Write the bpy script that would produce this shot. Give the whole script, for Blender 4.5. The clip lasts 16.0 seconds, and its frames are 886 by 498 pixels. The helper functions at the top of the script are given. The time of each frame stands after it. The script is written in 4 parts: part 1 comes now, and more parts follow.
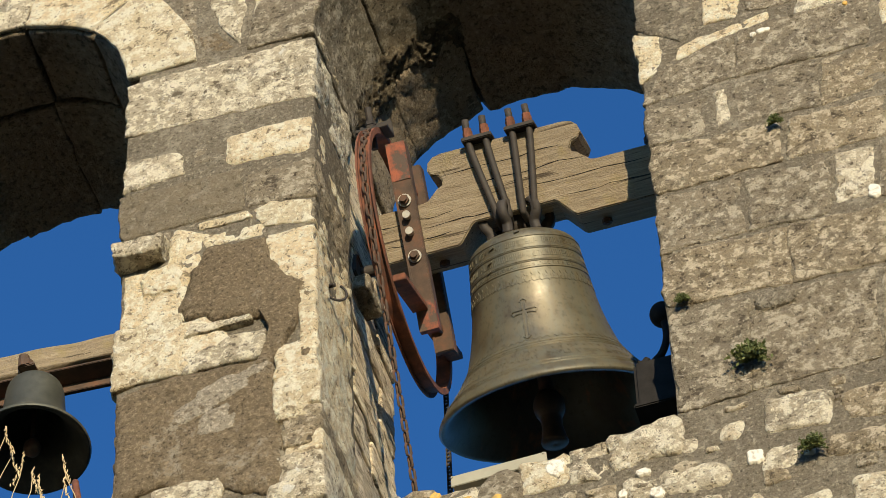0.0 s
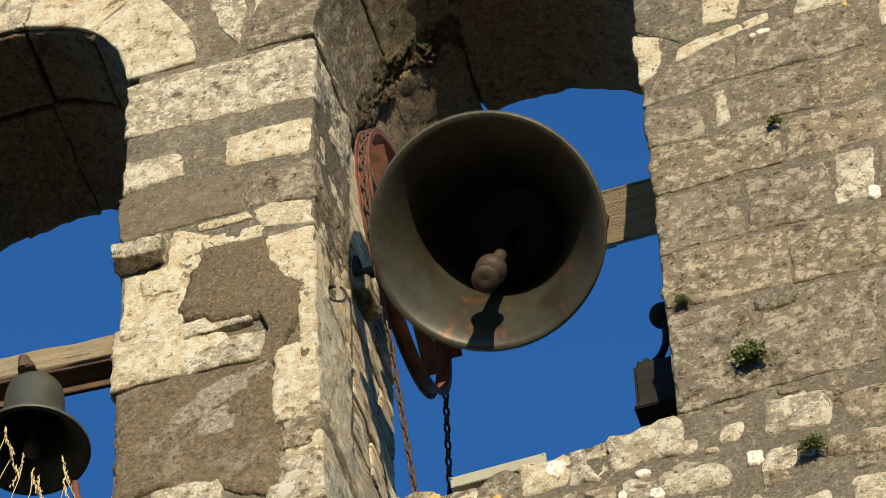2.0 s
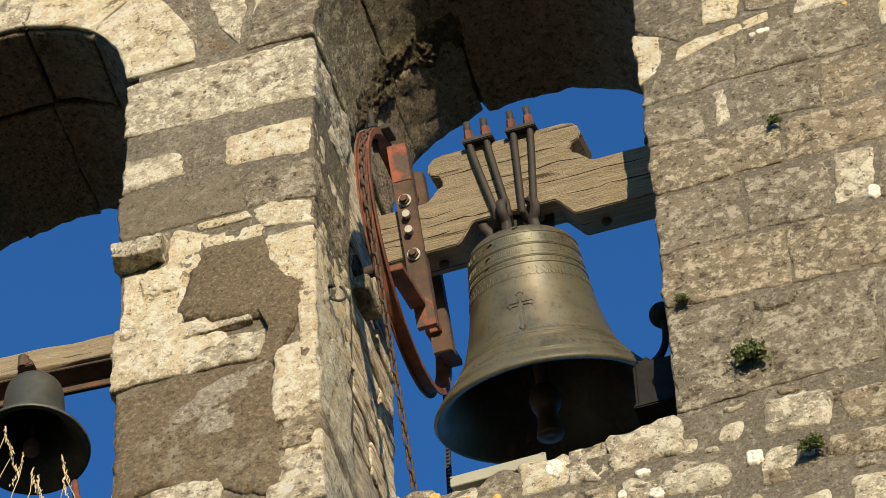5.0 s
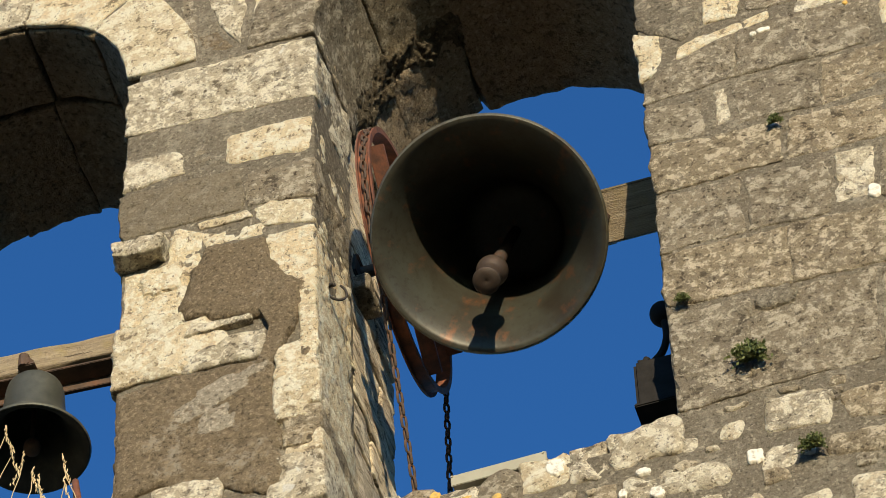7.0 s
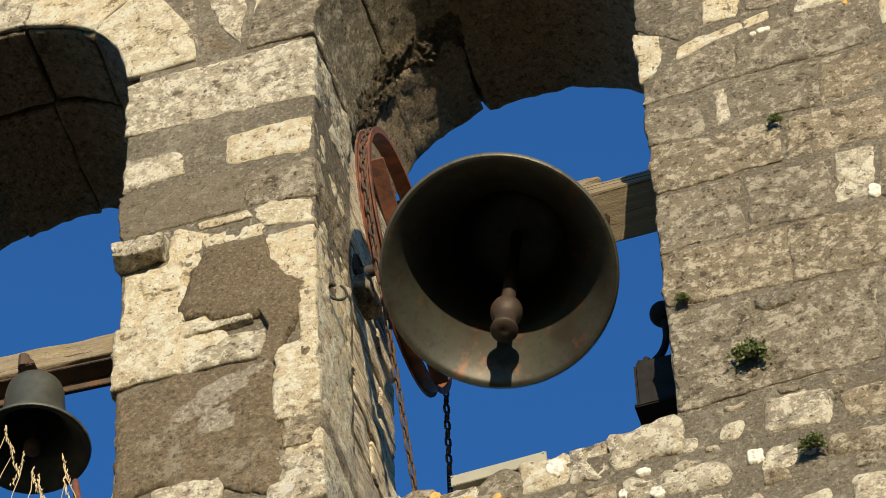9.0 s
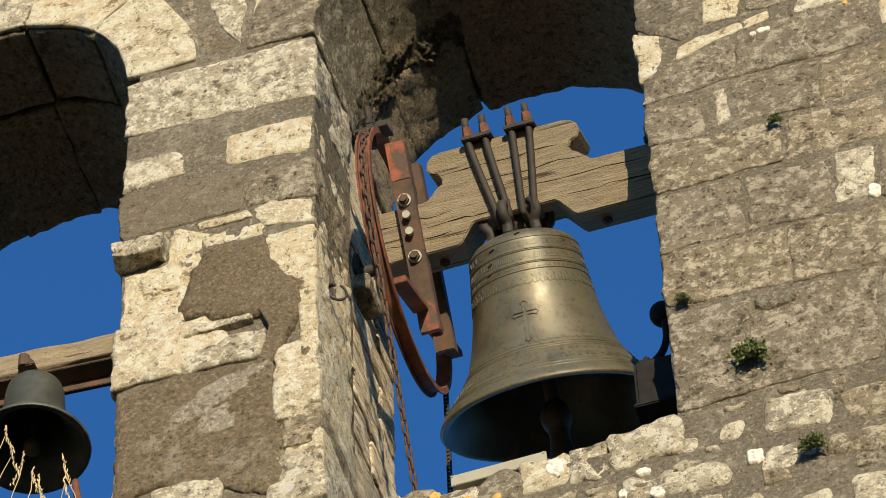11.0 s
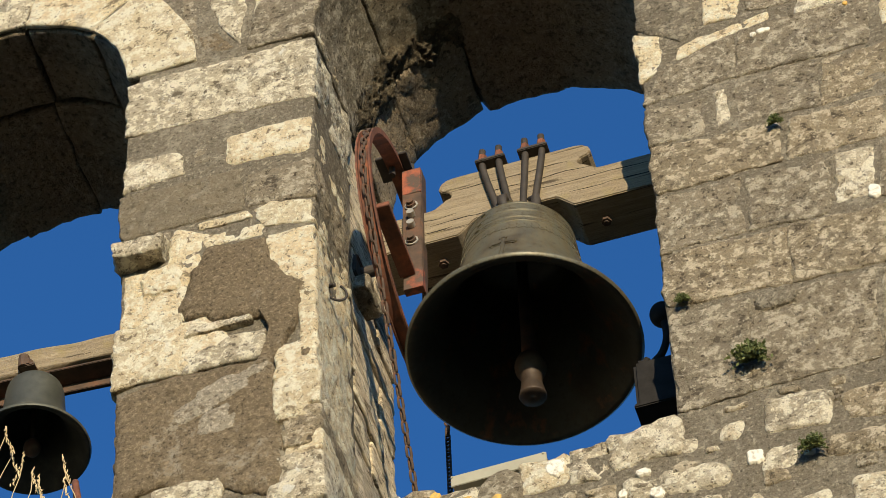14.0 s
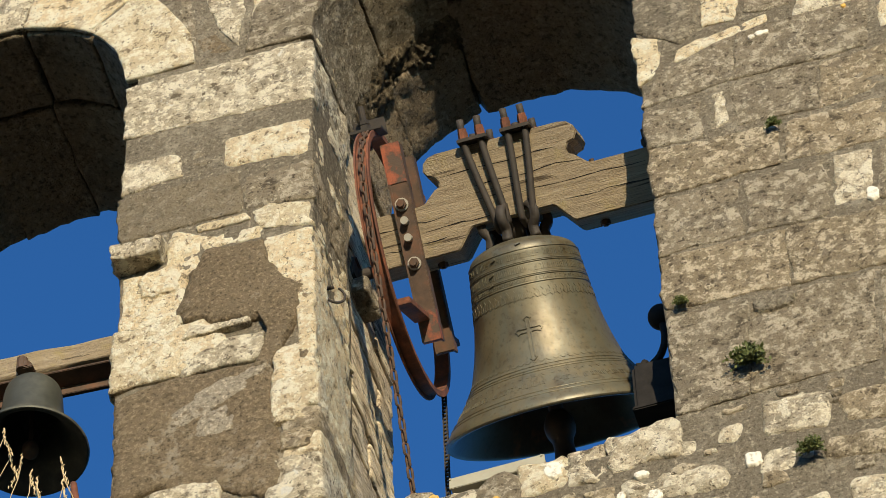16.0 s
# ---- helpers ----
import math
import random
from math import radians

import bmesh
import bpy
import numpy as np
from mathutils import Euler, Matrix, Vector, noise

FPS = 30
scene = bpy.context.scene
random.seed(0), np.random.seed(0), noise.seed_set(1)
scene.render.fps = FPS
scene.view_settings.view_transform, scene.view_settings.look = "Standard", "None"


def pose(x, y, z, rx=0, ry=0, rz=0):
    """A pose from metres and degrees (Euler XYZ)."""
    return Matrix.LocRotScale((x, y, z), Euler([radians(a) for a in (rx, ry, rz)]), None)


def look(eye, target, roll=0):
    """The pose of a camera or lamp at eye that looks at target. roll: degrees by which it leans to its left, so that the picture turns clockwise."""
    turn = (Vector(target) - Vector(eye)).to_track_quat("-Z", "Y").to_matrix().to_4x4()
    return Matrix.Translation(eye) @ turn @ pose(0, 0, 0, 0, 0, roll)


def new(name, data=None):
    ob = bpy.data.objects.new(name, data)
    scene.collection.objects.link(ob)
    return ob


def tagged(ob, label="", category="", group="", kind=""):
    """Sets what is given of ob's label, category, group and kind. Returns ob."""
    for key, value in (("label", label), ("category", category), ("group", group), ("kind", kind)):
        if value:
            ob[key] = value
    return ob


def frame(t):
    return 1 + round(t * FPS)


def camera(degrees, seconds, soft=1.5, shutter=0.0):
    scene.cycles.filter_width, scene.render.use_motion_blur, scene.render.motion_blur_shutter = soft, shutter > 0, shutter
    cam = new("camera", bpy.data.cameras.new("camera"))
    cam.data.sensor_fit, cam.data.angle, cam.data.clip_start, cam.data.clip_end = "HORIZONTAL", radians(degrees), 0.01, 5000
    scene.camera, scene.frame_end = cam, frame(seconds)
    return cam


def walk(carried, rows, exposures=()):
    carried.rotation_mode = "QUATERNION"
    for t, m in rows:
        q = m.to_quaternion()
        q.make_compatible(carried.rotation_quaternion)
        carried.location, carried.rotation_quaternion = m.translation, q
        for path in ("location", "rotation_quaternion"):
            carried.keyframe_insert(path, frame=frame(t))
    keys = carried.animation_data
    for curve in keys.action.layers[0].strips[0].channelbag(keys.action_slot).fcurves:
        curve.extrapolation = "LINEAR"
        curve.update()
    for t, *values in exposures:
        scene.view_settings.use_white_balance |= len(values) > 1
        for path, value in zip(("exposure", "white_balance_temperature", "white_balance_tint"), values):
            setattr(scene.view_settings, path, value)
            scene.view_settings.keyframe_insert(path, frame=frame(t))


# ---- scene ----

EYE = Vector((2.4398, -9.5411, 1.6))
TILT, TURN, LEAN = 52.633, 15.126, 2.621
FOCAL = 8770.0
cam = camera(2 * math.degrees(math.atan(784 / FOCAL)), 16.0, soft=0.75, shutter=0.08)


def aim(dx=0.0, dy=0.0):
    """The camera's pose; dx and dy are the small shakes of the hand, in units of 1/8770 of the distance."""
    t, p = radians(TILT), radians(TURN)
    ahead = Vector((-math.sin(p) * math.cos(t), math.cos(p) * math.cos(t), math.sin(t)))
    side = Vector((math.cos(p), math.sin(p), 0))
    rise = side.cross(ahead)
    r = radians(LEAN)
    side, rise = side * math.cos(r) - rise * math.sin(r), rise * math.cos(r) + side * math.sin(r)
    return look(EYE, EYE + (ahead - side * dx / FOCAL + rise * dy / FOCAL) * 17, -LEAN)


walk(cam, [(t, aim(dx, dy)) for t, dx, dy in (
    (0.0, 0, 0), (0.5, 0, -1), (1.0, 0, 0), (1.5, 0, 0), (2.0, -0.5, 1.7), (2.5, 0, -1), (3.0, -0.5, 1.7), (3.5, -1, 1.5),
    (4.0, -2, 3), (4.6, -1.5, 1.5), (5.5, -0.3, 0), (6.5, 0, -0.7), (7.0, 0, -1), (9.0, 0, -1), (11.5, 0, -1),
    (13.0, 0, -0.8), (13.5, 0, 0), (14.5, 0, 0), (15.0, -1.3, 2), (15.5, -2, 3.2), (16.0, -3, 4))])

# ---- light ----
SUN_AZ, SUN_EL = 21.0, 8.5
TO_SUN = Vector((math.sin(radians(SUN_AZ)) * math.cos(radians(SUN_EL)), -math.cos(radians(SUN_AZ)) * math.cos(radians(SUN_EL)),
                 math.sin(radians(SUN_EL))))
world = bpy.data.worlds.new("sky")
scene.world = world
world.use_nodes = True
wn = world.node_tree.nodes
sky = wn.new("ShaderNodeTexSky")
sky.sky_type, sky.sun_disc = "NISHITA", False
sky.sun_elevation, sky.sun_rotation = radians(SUN_EL), radians(180 - SUN_AZ)
sky.altitude, sky.air_density, sky.dust_density, sky.ozone_density = 100, 1.0, 0.2, 3.0
wn["Background"].inputs["Strength"].default_value = 0.112
tint = wn.new("ShaderNodeMix")
tint.data_type, tint.blend_type = "RGBA", "MULTIPLY"
tint.inputs[0].default_value, tint.inputs[7].default_value = 1.0, (0.56, 1.2, 1.85, 1)
world.node_tree.links.new(sky.outputs[0], tint.inputs[6])
world.node_tree.links.new(tint.outputs[2], wn["Background"].inputs["Color"])
sun_data = bpy.data.lights.new("sun", "SUN")
sun_data.energy, sun_data.angle, sun_data.color = 5.0, radians(0.53), (1.0, 0.83, 0.575)
sun = new("sun", sun_data)
sun.matrix_world = look(Vector((0, 0, 15)) + TO_SUN * 40, (0, 0, 15))
scene.view_settings.exposure = 0.17

# ---- materials ----


def material(name):
    m = bpy.data.materials.new(name)
    m.use_nodes = True
    return m, m.node_tree.nodes, m.node_tree.links, m.node_tree.nodes["Principled BSDF"]


def noise_tex(n, l, vec, scale, detail=6, rough=0.6):
    t = n.new("ShaderNodeTexNoise")
    t.inputs["Scale"].default_value, t.inputs["Detail"].default_value, t.inputs["Roughness"].default_value = scale, detail, rough
    if vec:
        l.new(vec, t.inputs["Vector"])
    return t.outputs["Fac"]


def ramp(n, l, fac, stops):
    r = n.new("ShaderNodeValToRGB")
    while len(r.color_ramp.elements) < len(stops):
        r.color_ramp.elements.new(0.5)
    for e, (pos, col) in zip(r.color_ramp.elements, stops):
        e.position, e.color = pos, (*col, 1) if len(col) == 3 else col
    l.new(fac, r.inputs[0])
    return r.outputs[0]


def mix(n, l, fac, a, b, mode="MIX"):
    m = n.new("ShaderNodeMix")
    m.data_type, m.blend_type = "RGBA", mode
    for sock, v in ((m.inputs[0], fac), (m.inputs[6], a), (m.inputs[7], b)):
        if isinstance(v, (int, float)):
            sock.default_value = v
        elif isinstance(v, tuple):
            sock.default_value = (*v, 1)
        else:
            l.new(v, sock)
    return m.outputs[2]


def coords(n, l, stretch=(1, 1, 1), jitter=0.0):
    c = n.new("ShaderNodeTexCoord").outputs["Object"]
    m = n.new("ShaderNodeMapping")
    m.inputs["Scale"].default_value = stretch
    l.new(c, m.inputs["Vector"])
    if jitter:
        info = n.new("ShaderNodeObjectInfo")
        s = n.new("ShaderNodeVectorMath")
        s.operation = "SCALE"
        s.inputs[0].default_value = (jitter, jitter * 0.7, jitter * 1.3)
        l.new(info.outputs["Random"], s.inputs["Scale"])
        l.new(s.outputs[0], m.inputs["Location"])
    return m.outputs[0]


def bump(n, l, bsdf, heights):
    prev = None
    for h, strength, dist in heights:
        b = n.new("ShaderNodeBump")
        b.inputs["Strength"].default_value, b.inputs["Distance"].default_value = strength, dist
        l.new(h, b.inputs["Height"])
        if prev:
            l.new(prev, b.inputs["Normal"])
        prev = b.outputs[0]
    l.new(prev, bsdf.inputs["Normal"])


def stone_mat(name, base, stain, pale, lichen, dark, lichen_cut=0.57, pale_cut=0.56, white=0.0, pitted=1.0, stretch=(1, 1, 1), relief=1.0):
    """Weathered limestone: broad stains, blotches of grey lichen, crisp pale crusts, pits and grain."""
    m, n, l, b = material(name)
    v = coords(n, l, stretch, jitter=9.0)
    big = noise_tex(n, l, v, 3.5, 6, 0.6)
    blotch = noise_tex(n, l, v, 10.0, 9, 0.7)
    shift = n.new("ShaderNodeVectorMath")
    shift.inputs[1].default_value = (3.7, 1.9, 5.3)
    l.new(v, shift.inputs[0])
    crust = noise_tex(n, l, shift.outputs[0], 17.0, 9, 0.72)
    fleck = noise_tex(n, l, v, 42.0, 7, 0.7)
    speck = noise_tex(n, l, shift.outputs[0], 75.0, 5, 0.65)
    grain = noise_tex(n, l, v, 140.0, 4, 0.7)
    col = ramp(n, l, big, [(0.36, stain), (0.56, base)])
    info = n.new("ShaderNodeObjectInfo").outputs["Random"]
    col = mix(n, l, 0.75, col, ramp(n, l, info, [(0.0, (0.76, 0.75, 0.73)), (0.5, (0.93, 0.91, 0.88)), (1.0, (1.04, 1.0, 0.94))]), "MULTIPLY")
    col = mix(n, l, ramp(n, l, speck, [(0.4, (0, 0, 0)), (0.62, (0.55, 0.55, 0.55))]), col, lichen)
    col = mix(n, l, ramp(n, l, blotch, [(lichen_cut - 0.03, (0, 0, 0)), (lichen_cut + 0.02, (0.9, 0.9, 0.9))]), col, lichen)
    col = mix(n, l, ramp(n, l, crust, [(pale_cut - 0.025, (0, 0, 0)), (pale_cut + 0.035, (0.92, 0.92, 0.92))]), col, pale)
    col = mix(n, l, ramp(n, l, crust, [(0.385, (0.9, 0.9, 0.9)), (0.415, (0, 0, 0))]), col, dark)
    col = mix(n, l, ramp(n, l, fleck, [(0.36 + 0.045 * pitted, (0.95, 0.95, 0.95)), (0.385 + 0.045 * pitted, (0, 0, 0))]), col, dark)
    col = mix(n, l, ramp(n, l, fleck, [(0.56, (0, 0, 0)), (0.59, (0.85, 0.85, 0.85))]), col, pale)
    col = mix(n, l, ramp(n, l, speck, [(0.34 + 0.03 * pitted, (0.9, 0.9, 0.9)), (0.37 + 0.03 * pitted, (0, 0, 0))]), col, dark)
    col = mix(n, l, ramp(n, l, grain, [(0.36, (0.45 * pitted,) * 3), (0.44, (0, 0, 0))]), col, dark)
    if white:
        w = ramp(n, l, noise_tex(n, l, v, 7.0, 8, 0.66), [(0.72 - 0.07 * white, (0, 0, 0)), (0.735 - 0.07 * white, (0.95, 0.95, 0.95))])
        col = mix(n, l, w, col, (0.86, 0.83, 0.73))
    l.new(col, b.inputs["Base Color"])
    b.inputs["Roughness"].default_value = 0.92
    b.inputs["Specular IOR Level"].default_value = 0.12
    bump(n, l, b, [(blotch, 0.6 * relief, 0.03), (crust, 0.9 * relief, 0.03), (fleck, 1.0 * relief, 0.018), (speck, 0.9 * relief, 0.01), (grain, 0.8, 0.005)])
    return m


CREAM = stone_mat("limestone_cream", (0.94, 0.81, 0.54), (0.86, 0.71, 0.45), (0.97, 0.91, 0.71), (0.64, 0.545, 0.39), (0.26, 0.2, 0.125), 0.595, 0.52, 0.5, 0.25)
PALE = stone_mat("limestone_pale", (0.8, 0.7, 0.505), (0.6, 0.515, 0.365), (0.95, 0.88, 0.69), (0.4, 0.35, 0.26), (0.16, 0.13, 0.088), 0.56, 0.525, 0.75, 0.4)
GREY = stone_mat("limestone_grey", (0.385, 0.33, 0.238), (0.305, 0.26, 0.185), (0.6, 0.53, 0.4), (0.25, 0.215, 0.158), (0.105, 0.086, 0.06), 0.56, 0.552, 0.45, 0.5)
OCHRE = stone_mat("limestone_ochre", (0.46, 0.38, 0.255), (0.345, 0.285, 0.19), (0.7, 0.605, 0.44), (0.265, 0.222, 0.158), (0.11, 0.088, 0.06), 0.565, 0.548, 0.5, 0.45)
FLAT = stone_mat("smooth_grey_limestone", (0.315, 0.268, 0.188), (0.27, 0.228, 0.158), (0.37, 0.32, 0.235), (0.25, 0.213, 0.15), (0.15, 0.123, 0.083), 0.56, 0.58, 0.0, 0.5)
# Soffit stone: weathering, with the arches' shade put into its tone as well.
SHADY = stone_mat("limestone_weathered_shaded", (0.47, 0.385, 0.272), (0.38, 0.31, 0.22), (0.53, 0.45, 0.34), (0.32, 0.265, 0.197), (0.15, 0.12, 0.087), 0.56, 0.6)
MOSSY = stone_mat("mossy_rubble", (0.19, 0.155, 0.105), (0.13, 0.105, 0.072), (0.27, 0.23, 0.165), (0.1, 0.085, 0.06), (0.04, 0.033, 0.024), 0.55, 0.6)
BEDDED = stone_mat("limestone_bedded", (0.82, 0.68, 0.46), (0.64, 0.52, 0.345), (0.93, 0.82, 0.6), (0.5, 0.42, 0.3), (0.16, 0.125, 0.08), 0.56, 0.535, 0.3, 0.9, (1, 0.25, 1.2), 0.55)
BEDDED_GREY = stone_mat("limestone_bedded_grey", (0.66, 0.56, 0.4), (0.5, 0.42, 0.295), (0.82, 0.72, 0.54), (0.4, 0.34, 0.245), (0.13, 0.1, 0.07), 0.555, 0.55, 0.2, 0.9, (1, 0.25, 1.2), 0.55)


def mortar_mat(name, a, b_, pale, cut=0.58, pebbly=1.9):
    m, n, l, b = material(name)
    v = coords(n, l)
    big = noise_tex(n, l, v, 2.6, 5, 0.6)
    patchy = noise_tex(n, l, v, 14.0, 10, 0.78)
    grit = noise_tex(n, l, v, 70.0, 6, 0.75)
    col = ramp(n, l, big, [(0.3, a), (0.7, b_)])
    add = n.new("ShaderNodeMath")
    add.operation = "MULTIPLY_ADD"
    l.new(big, add.inputs[0])
    add.inputs[1].default_value = 0.7
    l.new(patchy, add.inputs[2])
    c = cut + 0.35
    col = mix(n, l, ramp(n, l, add.outputs[0], [(c - 0.03, (0, 0, 0)), (c + 0.06, (0.9, 0.9, 0.9))]), col, pale)
    col = mix(n, l, ramp(n, l, grit, [(0.39, (0.9, 0.9, 0.9)), (0.45, (0, 0, 0))]), col, tuple(0.45 * q for q in a))
    col = mix(n, l, ramp(n, l, grit, [(0.55, (0, 0, 0)), (0.6, (0.85, 0.85, 0.85))]), col, tuple(1.6 * q for q in b_))
    stones = noise_tex(n, l, v, 34.0, 5, 0.6)
    col = mix(n, l, ramp(n, l, stones, [(0.6, (0, 0, 0)), (0.63, (0.8, 0.8, 0.8))]), col, tuple(pebbly * q for q in b_))
    col = mix(n, l, ramp(n, l, stones, [(0.36, (0.7, 0.7, 0.7)), (0.4, (0, 0, 0))]), col, tuple(0.7 * q for q in a))
    l.new(col, b.inputs["Base Color"])
    b.inputs["Roughness"].default_value = 0.95
    b.inputs["Specular IOR Level"].default_value = 0.1
    bump(n, l, b, [(patchy, 0.9, 0.03), (stones, 0.9, 0.016), (grit, 1.0, 0.012)])
    return m


MORTAR = mortar_mat("lime_mortar", (0.218, 0.188, 0.138), (0.275, 0.24, 0.177), (0.4, 0.355, 0.268), 0.56)
MORTAR_DARK = mortar_mat("brown_render", (0.222, 0.173, 0.11), (0.27, 0.213, 0.138), (0.42, 0.365, 0.275), 0.6, 1.3)
PLASTER = mortar_mat("worn_pale_plaster", (0.37, 0.32, 0.24), (0.46, 0.405, 0.31), (0.24, 0.188, 0.122), 0.6, 1.35)


def wood_mat(name, a, b_, dark):
    m, n, l, b = material(name)
    plain = coords(n, l)
    g = noise_tex(n, l, coords(n, l, (1.5, 22, 22)), 3.0, 8, 0.7)
    f = noise_tex(n, l, coords(n, l, (4, 95, 95)), 4.0, 6, 0.75)
    checks = noise_tex(n, l, coords(n, l, (0.9, 30, 30)), 2.6, 3, 0.5)
    col = ramp(n, l, g, [(0.3, a), (0.65, b_)])
    col = mix(n, l, ramp(n, l, f, [(0.36, (0.8, 0.8, 0.8)), (0.5, (0, 0, 0))]), col, tuple(2.2 * q for q in dark))
    col = mix(n, l, ramp(n, l, checks, [(0.33, (0.9, 0.9, 0.9)), (0.37, (0, 0, 0))]), col, dark)
    col = mix(n, l, ramp(n, l, noise_tex(n, l, plain, 8.0, 8, 0.7), [(0.56, (0, 0, 0)), (0.7, (0.8, 0.8, 0.8))]), col, (0.33, 0.27, 0.13))
    l.new(col, b.inputs["Base Color"])
    b.inputs["Roughness"].default_value = 0.9
    b.inputs["Specular IOR Level"].default_value = 0.15
    bump(n, l, b, [(g, 0.5, 0.008), (f, 0.9, 0.006), (noise_tex(n, l, plain, 40.0, 6, 0.7), 0.5, 0.006)])
    return m


OAK = wood_mat("weathered_oak", (0.25, 0.2, 0.132), (0.42, 0.345, 0.235), (0.07, 0.053, 0.037))


def metal_mat(name, stops, rough, metallic, scale=14.0, bumpy=0.3):
    m, n, l, b = material(name)
    v = coords(n, l)
    g = noise_tex(n, l, v, scale, 8, 0.65)
    l.new(ramp(n, l, g, stops), b.inputs["Base Color"])
    r = n.new("ShaderNodeMapRange")
    r.inputs["To Min"].default_value, r.inputs["To Max"].default_value = rough
    l.new(noise_tex(n, l, v, scale * 0.5, 6, 0.6), r.inputs["Value"])
    l.new(r.outputs[0], b.inputs["Roughness"])
    b.inputs["Metallic"].default_value = metallic
    bump(n, l, b, [(g, bumpy, 0.004), (noise_tex(n, l, v, scale * 8, 4, 0.6), bumpy * 0.6, 0.002)])
    return m




def bell_metal(name, clean, brown, green, metallic, rough):
    """Cast bronze gone dull: rubbed metal, brown tarnish and grey-green bloom in patches and runs."""
    m, n, l, b = material(name)
    v = coords(n, l)
    runs = noise_tex(n, l, coords(n, l, (9, 9, 1.6)), 2.2, 7, 0.65)
    patch_ = noise_tex(n, l, v, 6.0, 9, 0.68)
    fine = noise_tex(n, l, v, 60.0, 5, 0.65)
    col = ramp(n, l, patch_, [(0.38, brown), (0.52, clean)])
    col = mix(n, l, ramp(n, l, runs, [(0.42, (0, 0, 0)), (0.62, (0.8, 0.8, 0.8))]), col, green)
    col = mix(n, l, ramp(n, l, fine, [(0.36, (0.5, 0.5, 0.5)), (0.46, (0, 0, 0))]), col, tuple(0.5 * q for q in brown))
    l.new(col, b.inputs["Base Color"])
    r = n.new("ShaderNodeMapRange")
    r.inputs["From Min"].default_value, r.inputs["From Max"].default_value = 0.35, 0.65
    r.inputs["To Min"].default_value, r.inputs["To Max"].default_value = rough
    l.new(patch_, r.inputs["Value"])
    l.new(r.outputs[0], b.inputs["Roughness"])
    b.inputs["Metallic"].default_value = metallic
    bump(n, l, b, [(patch_, 0.12, 0.01), (fine, 0.18, 0.002)])
    return m


def inner_metal(name):
    """The bell's inside: grey-green patina, brown patches and orange rust that has run along the lip, all darkened for
    the shade in there.
    """
    m, n, l, b = material(name)
    v = coords(n, l)
    runs = noise_tex(n, l, coords(n, l, (7, 7, 1.8)), 1.6, 7, 0.65)
    patch_ = noise_tex(n, l, v, 5.0, 8, 0.66)
    fine = noise_tex(n, l, v, 45.0, 5, 0.65)
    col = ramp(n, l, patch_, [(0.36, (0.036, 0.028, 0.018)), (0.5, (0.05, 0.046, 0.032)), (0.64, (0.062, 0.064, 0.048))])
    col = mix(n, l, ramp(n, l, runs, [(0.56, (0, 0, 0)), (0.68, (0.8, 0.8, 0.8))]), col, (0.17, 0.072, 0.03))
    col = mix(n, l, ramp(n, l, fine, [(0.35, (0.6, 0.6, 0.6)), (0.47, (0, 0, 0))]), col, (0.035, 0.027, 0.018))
    l.new(col, b.inputs["Base Color"])
    b.inputs["Roughness"].default_value, b.inputs["Metallic"].default_value = 0.48, 0.3
    bump(n, l, b, [(patch_, 0.15, 0.01), (fine, 0.2, 0.002)])
    return m


BRONZE = bell_metal("bell_bronze", (0.154, 0.133, 0.082), (0.108, 0.088, 0.053), (0.132, 0.133, 0.1), 0.38, (0.38, 0.62))
# Inner colour set far below the outer bronze, so the hollow reads as shaded.
BRONZE_IN = inner_metal("bell_bronze_patina_shaded")
VERDIGRIS = metal_mat("dull_bronze", [(0.3, (0.055, 0.06, 0.05)), (0.55, (0.105, 0.108, 0.088)), (0.7, (0.2, 0.185, 0.14))], (0.45, 0.7), 0.5, 8.0, 0.2)
RUST = metal_mat("rusty_iron", [(0.3, (0.06, 0.032, 0.022)), (0.5, (0.16, 0.062, 0.034)), (0.7, (0.31, 0.105, 0.05))], (0.7, 0.95), 0.1, 16.0, 0.5)
RUST_BROWN = metal_mat("brown_rusty_iron", [(0.3, (0.05, 0.035, 0.026)), (0.52, (0.105, 0.068, 0.046)), (0.75, (0.2, 0.09, 0.05))], (0.65, 0.9), 0.25, 12.0, 0.4)
# Rusty iron of the clapper shaft, coloured dark for the shade inside the bell.
SHADED_RUST = metal_mat("shaded_rusty_iron", [(0.3, (0.025, 0.02, 0.016)), (0.55, (0.05, 0.032, 0.023)), (0.75, (0.11, 0.048, 0.028))], (0.65, 0.9), 0.2, 16.0, 0.4)
CLAPPER_IRON = metal_mat("brown_clapper_iron", [(0.3, (0.04, 0.029, 0.021)), (0.55, (0.072, 0.048, 0.033)), (0.75, (0.12, 0.066, 0.04))], (0.5, 0.75), 0.3, 14.0, 0.35)
RED_LEAD = metal_mat("red_lead_paint", [(0.44, (0.09, 0.06, 0.042)), (0.5, (0.18, 0.065, 0.038)), (0.62, (0.34, 0.095, 0.045))], (0.6, 0.85), 0.0, 22.0, 0.5)
IRON = metal_mat("dark_iron", [(0.3, (0.03, 0.026, 0.022)), (0.6, (0.055, 0.045, 0.036)), (0.75, (0.1, 0.062, 0.04))], (0.6, 0.85), 0.15, 20.0, 0.3)
ZINC = metal_mat("galvanised_steel", [(0.3, (0.4, 0.38, 0.33)), (0.6, (0.52, 0.49, 0.42))], (0.45, 0.65), 0.6, 20.0, 0.1)
SHEET = metal_mat("pale_painted_sheet", [(0.3, (0.3, 0.28, 0.2)), (0.6, (0.36, 0.34, 0.25))], (0.6, 0.8), 0.0, 12.0, 0.1)
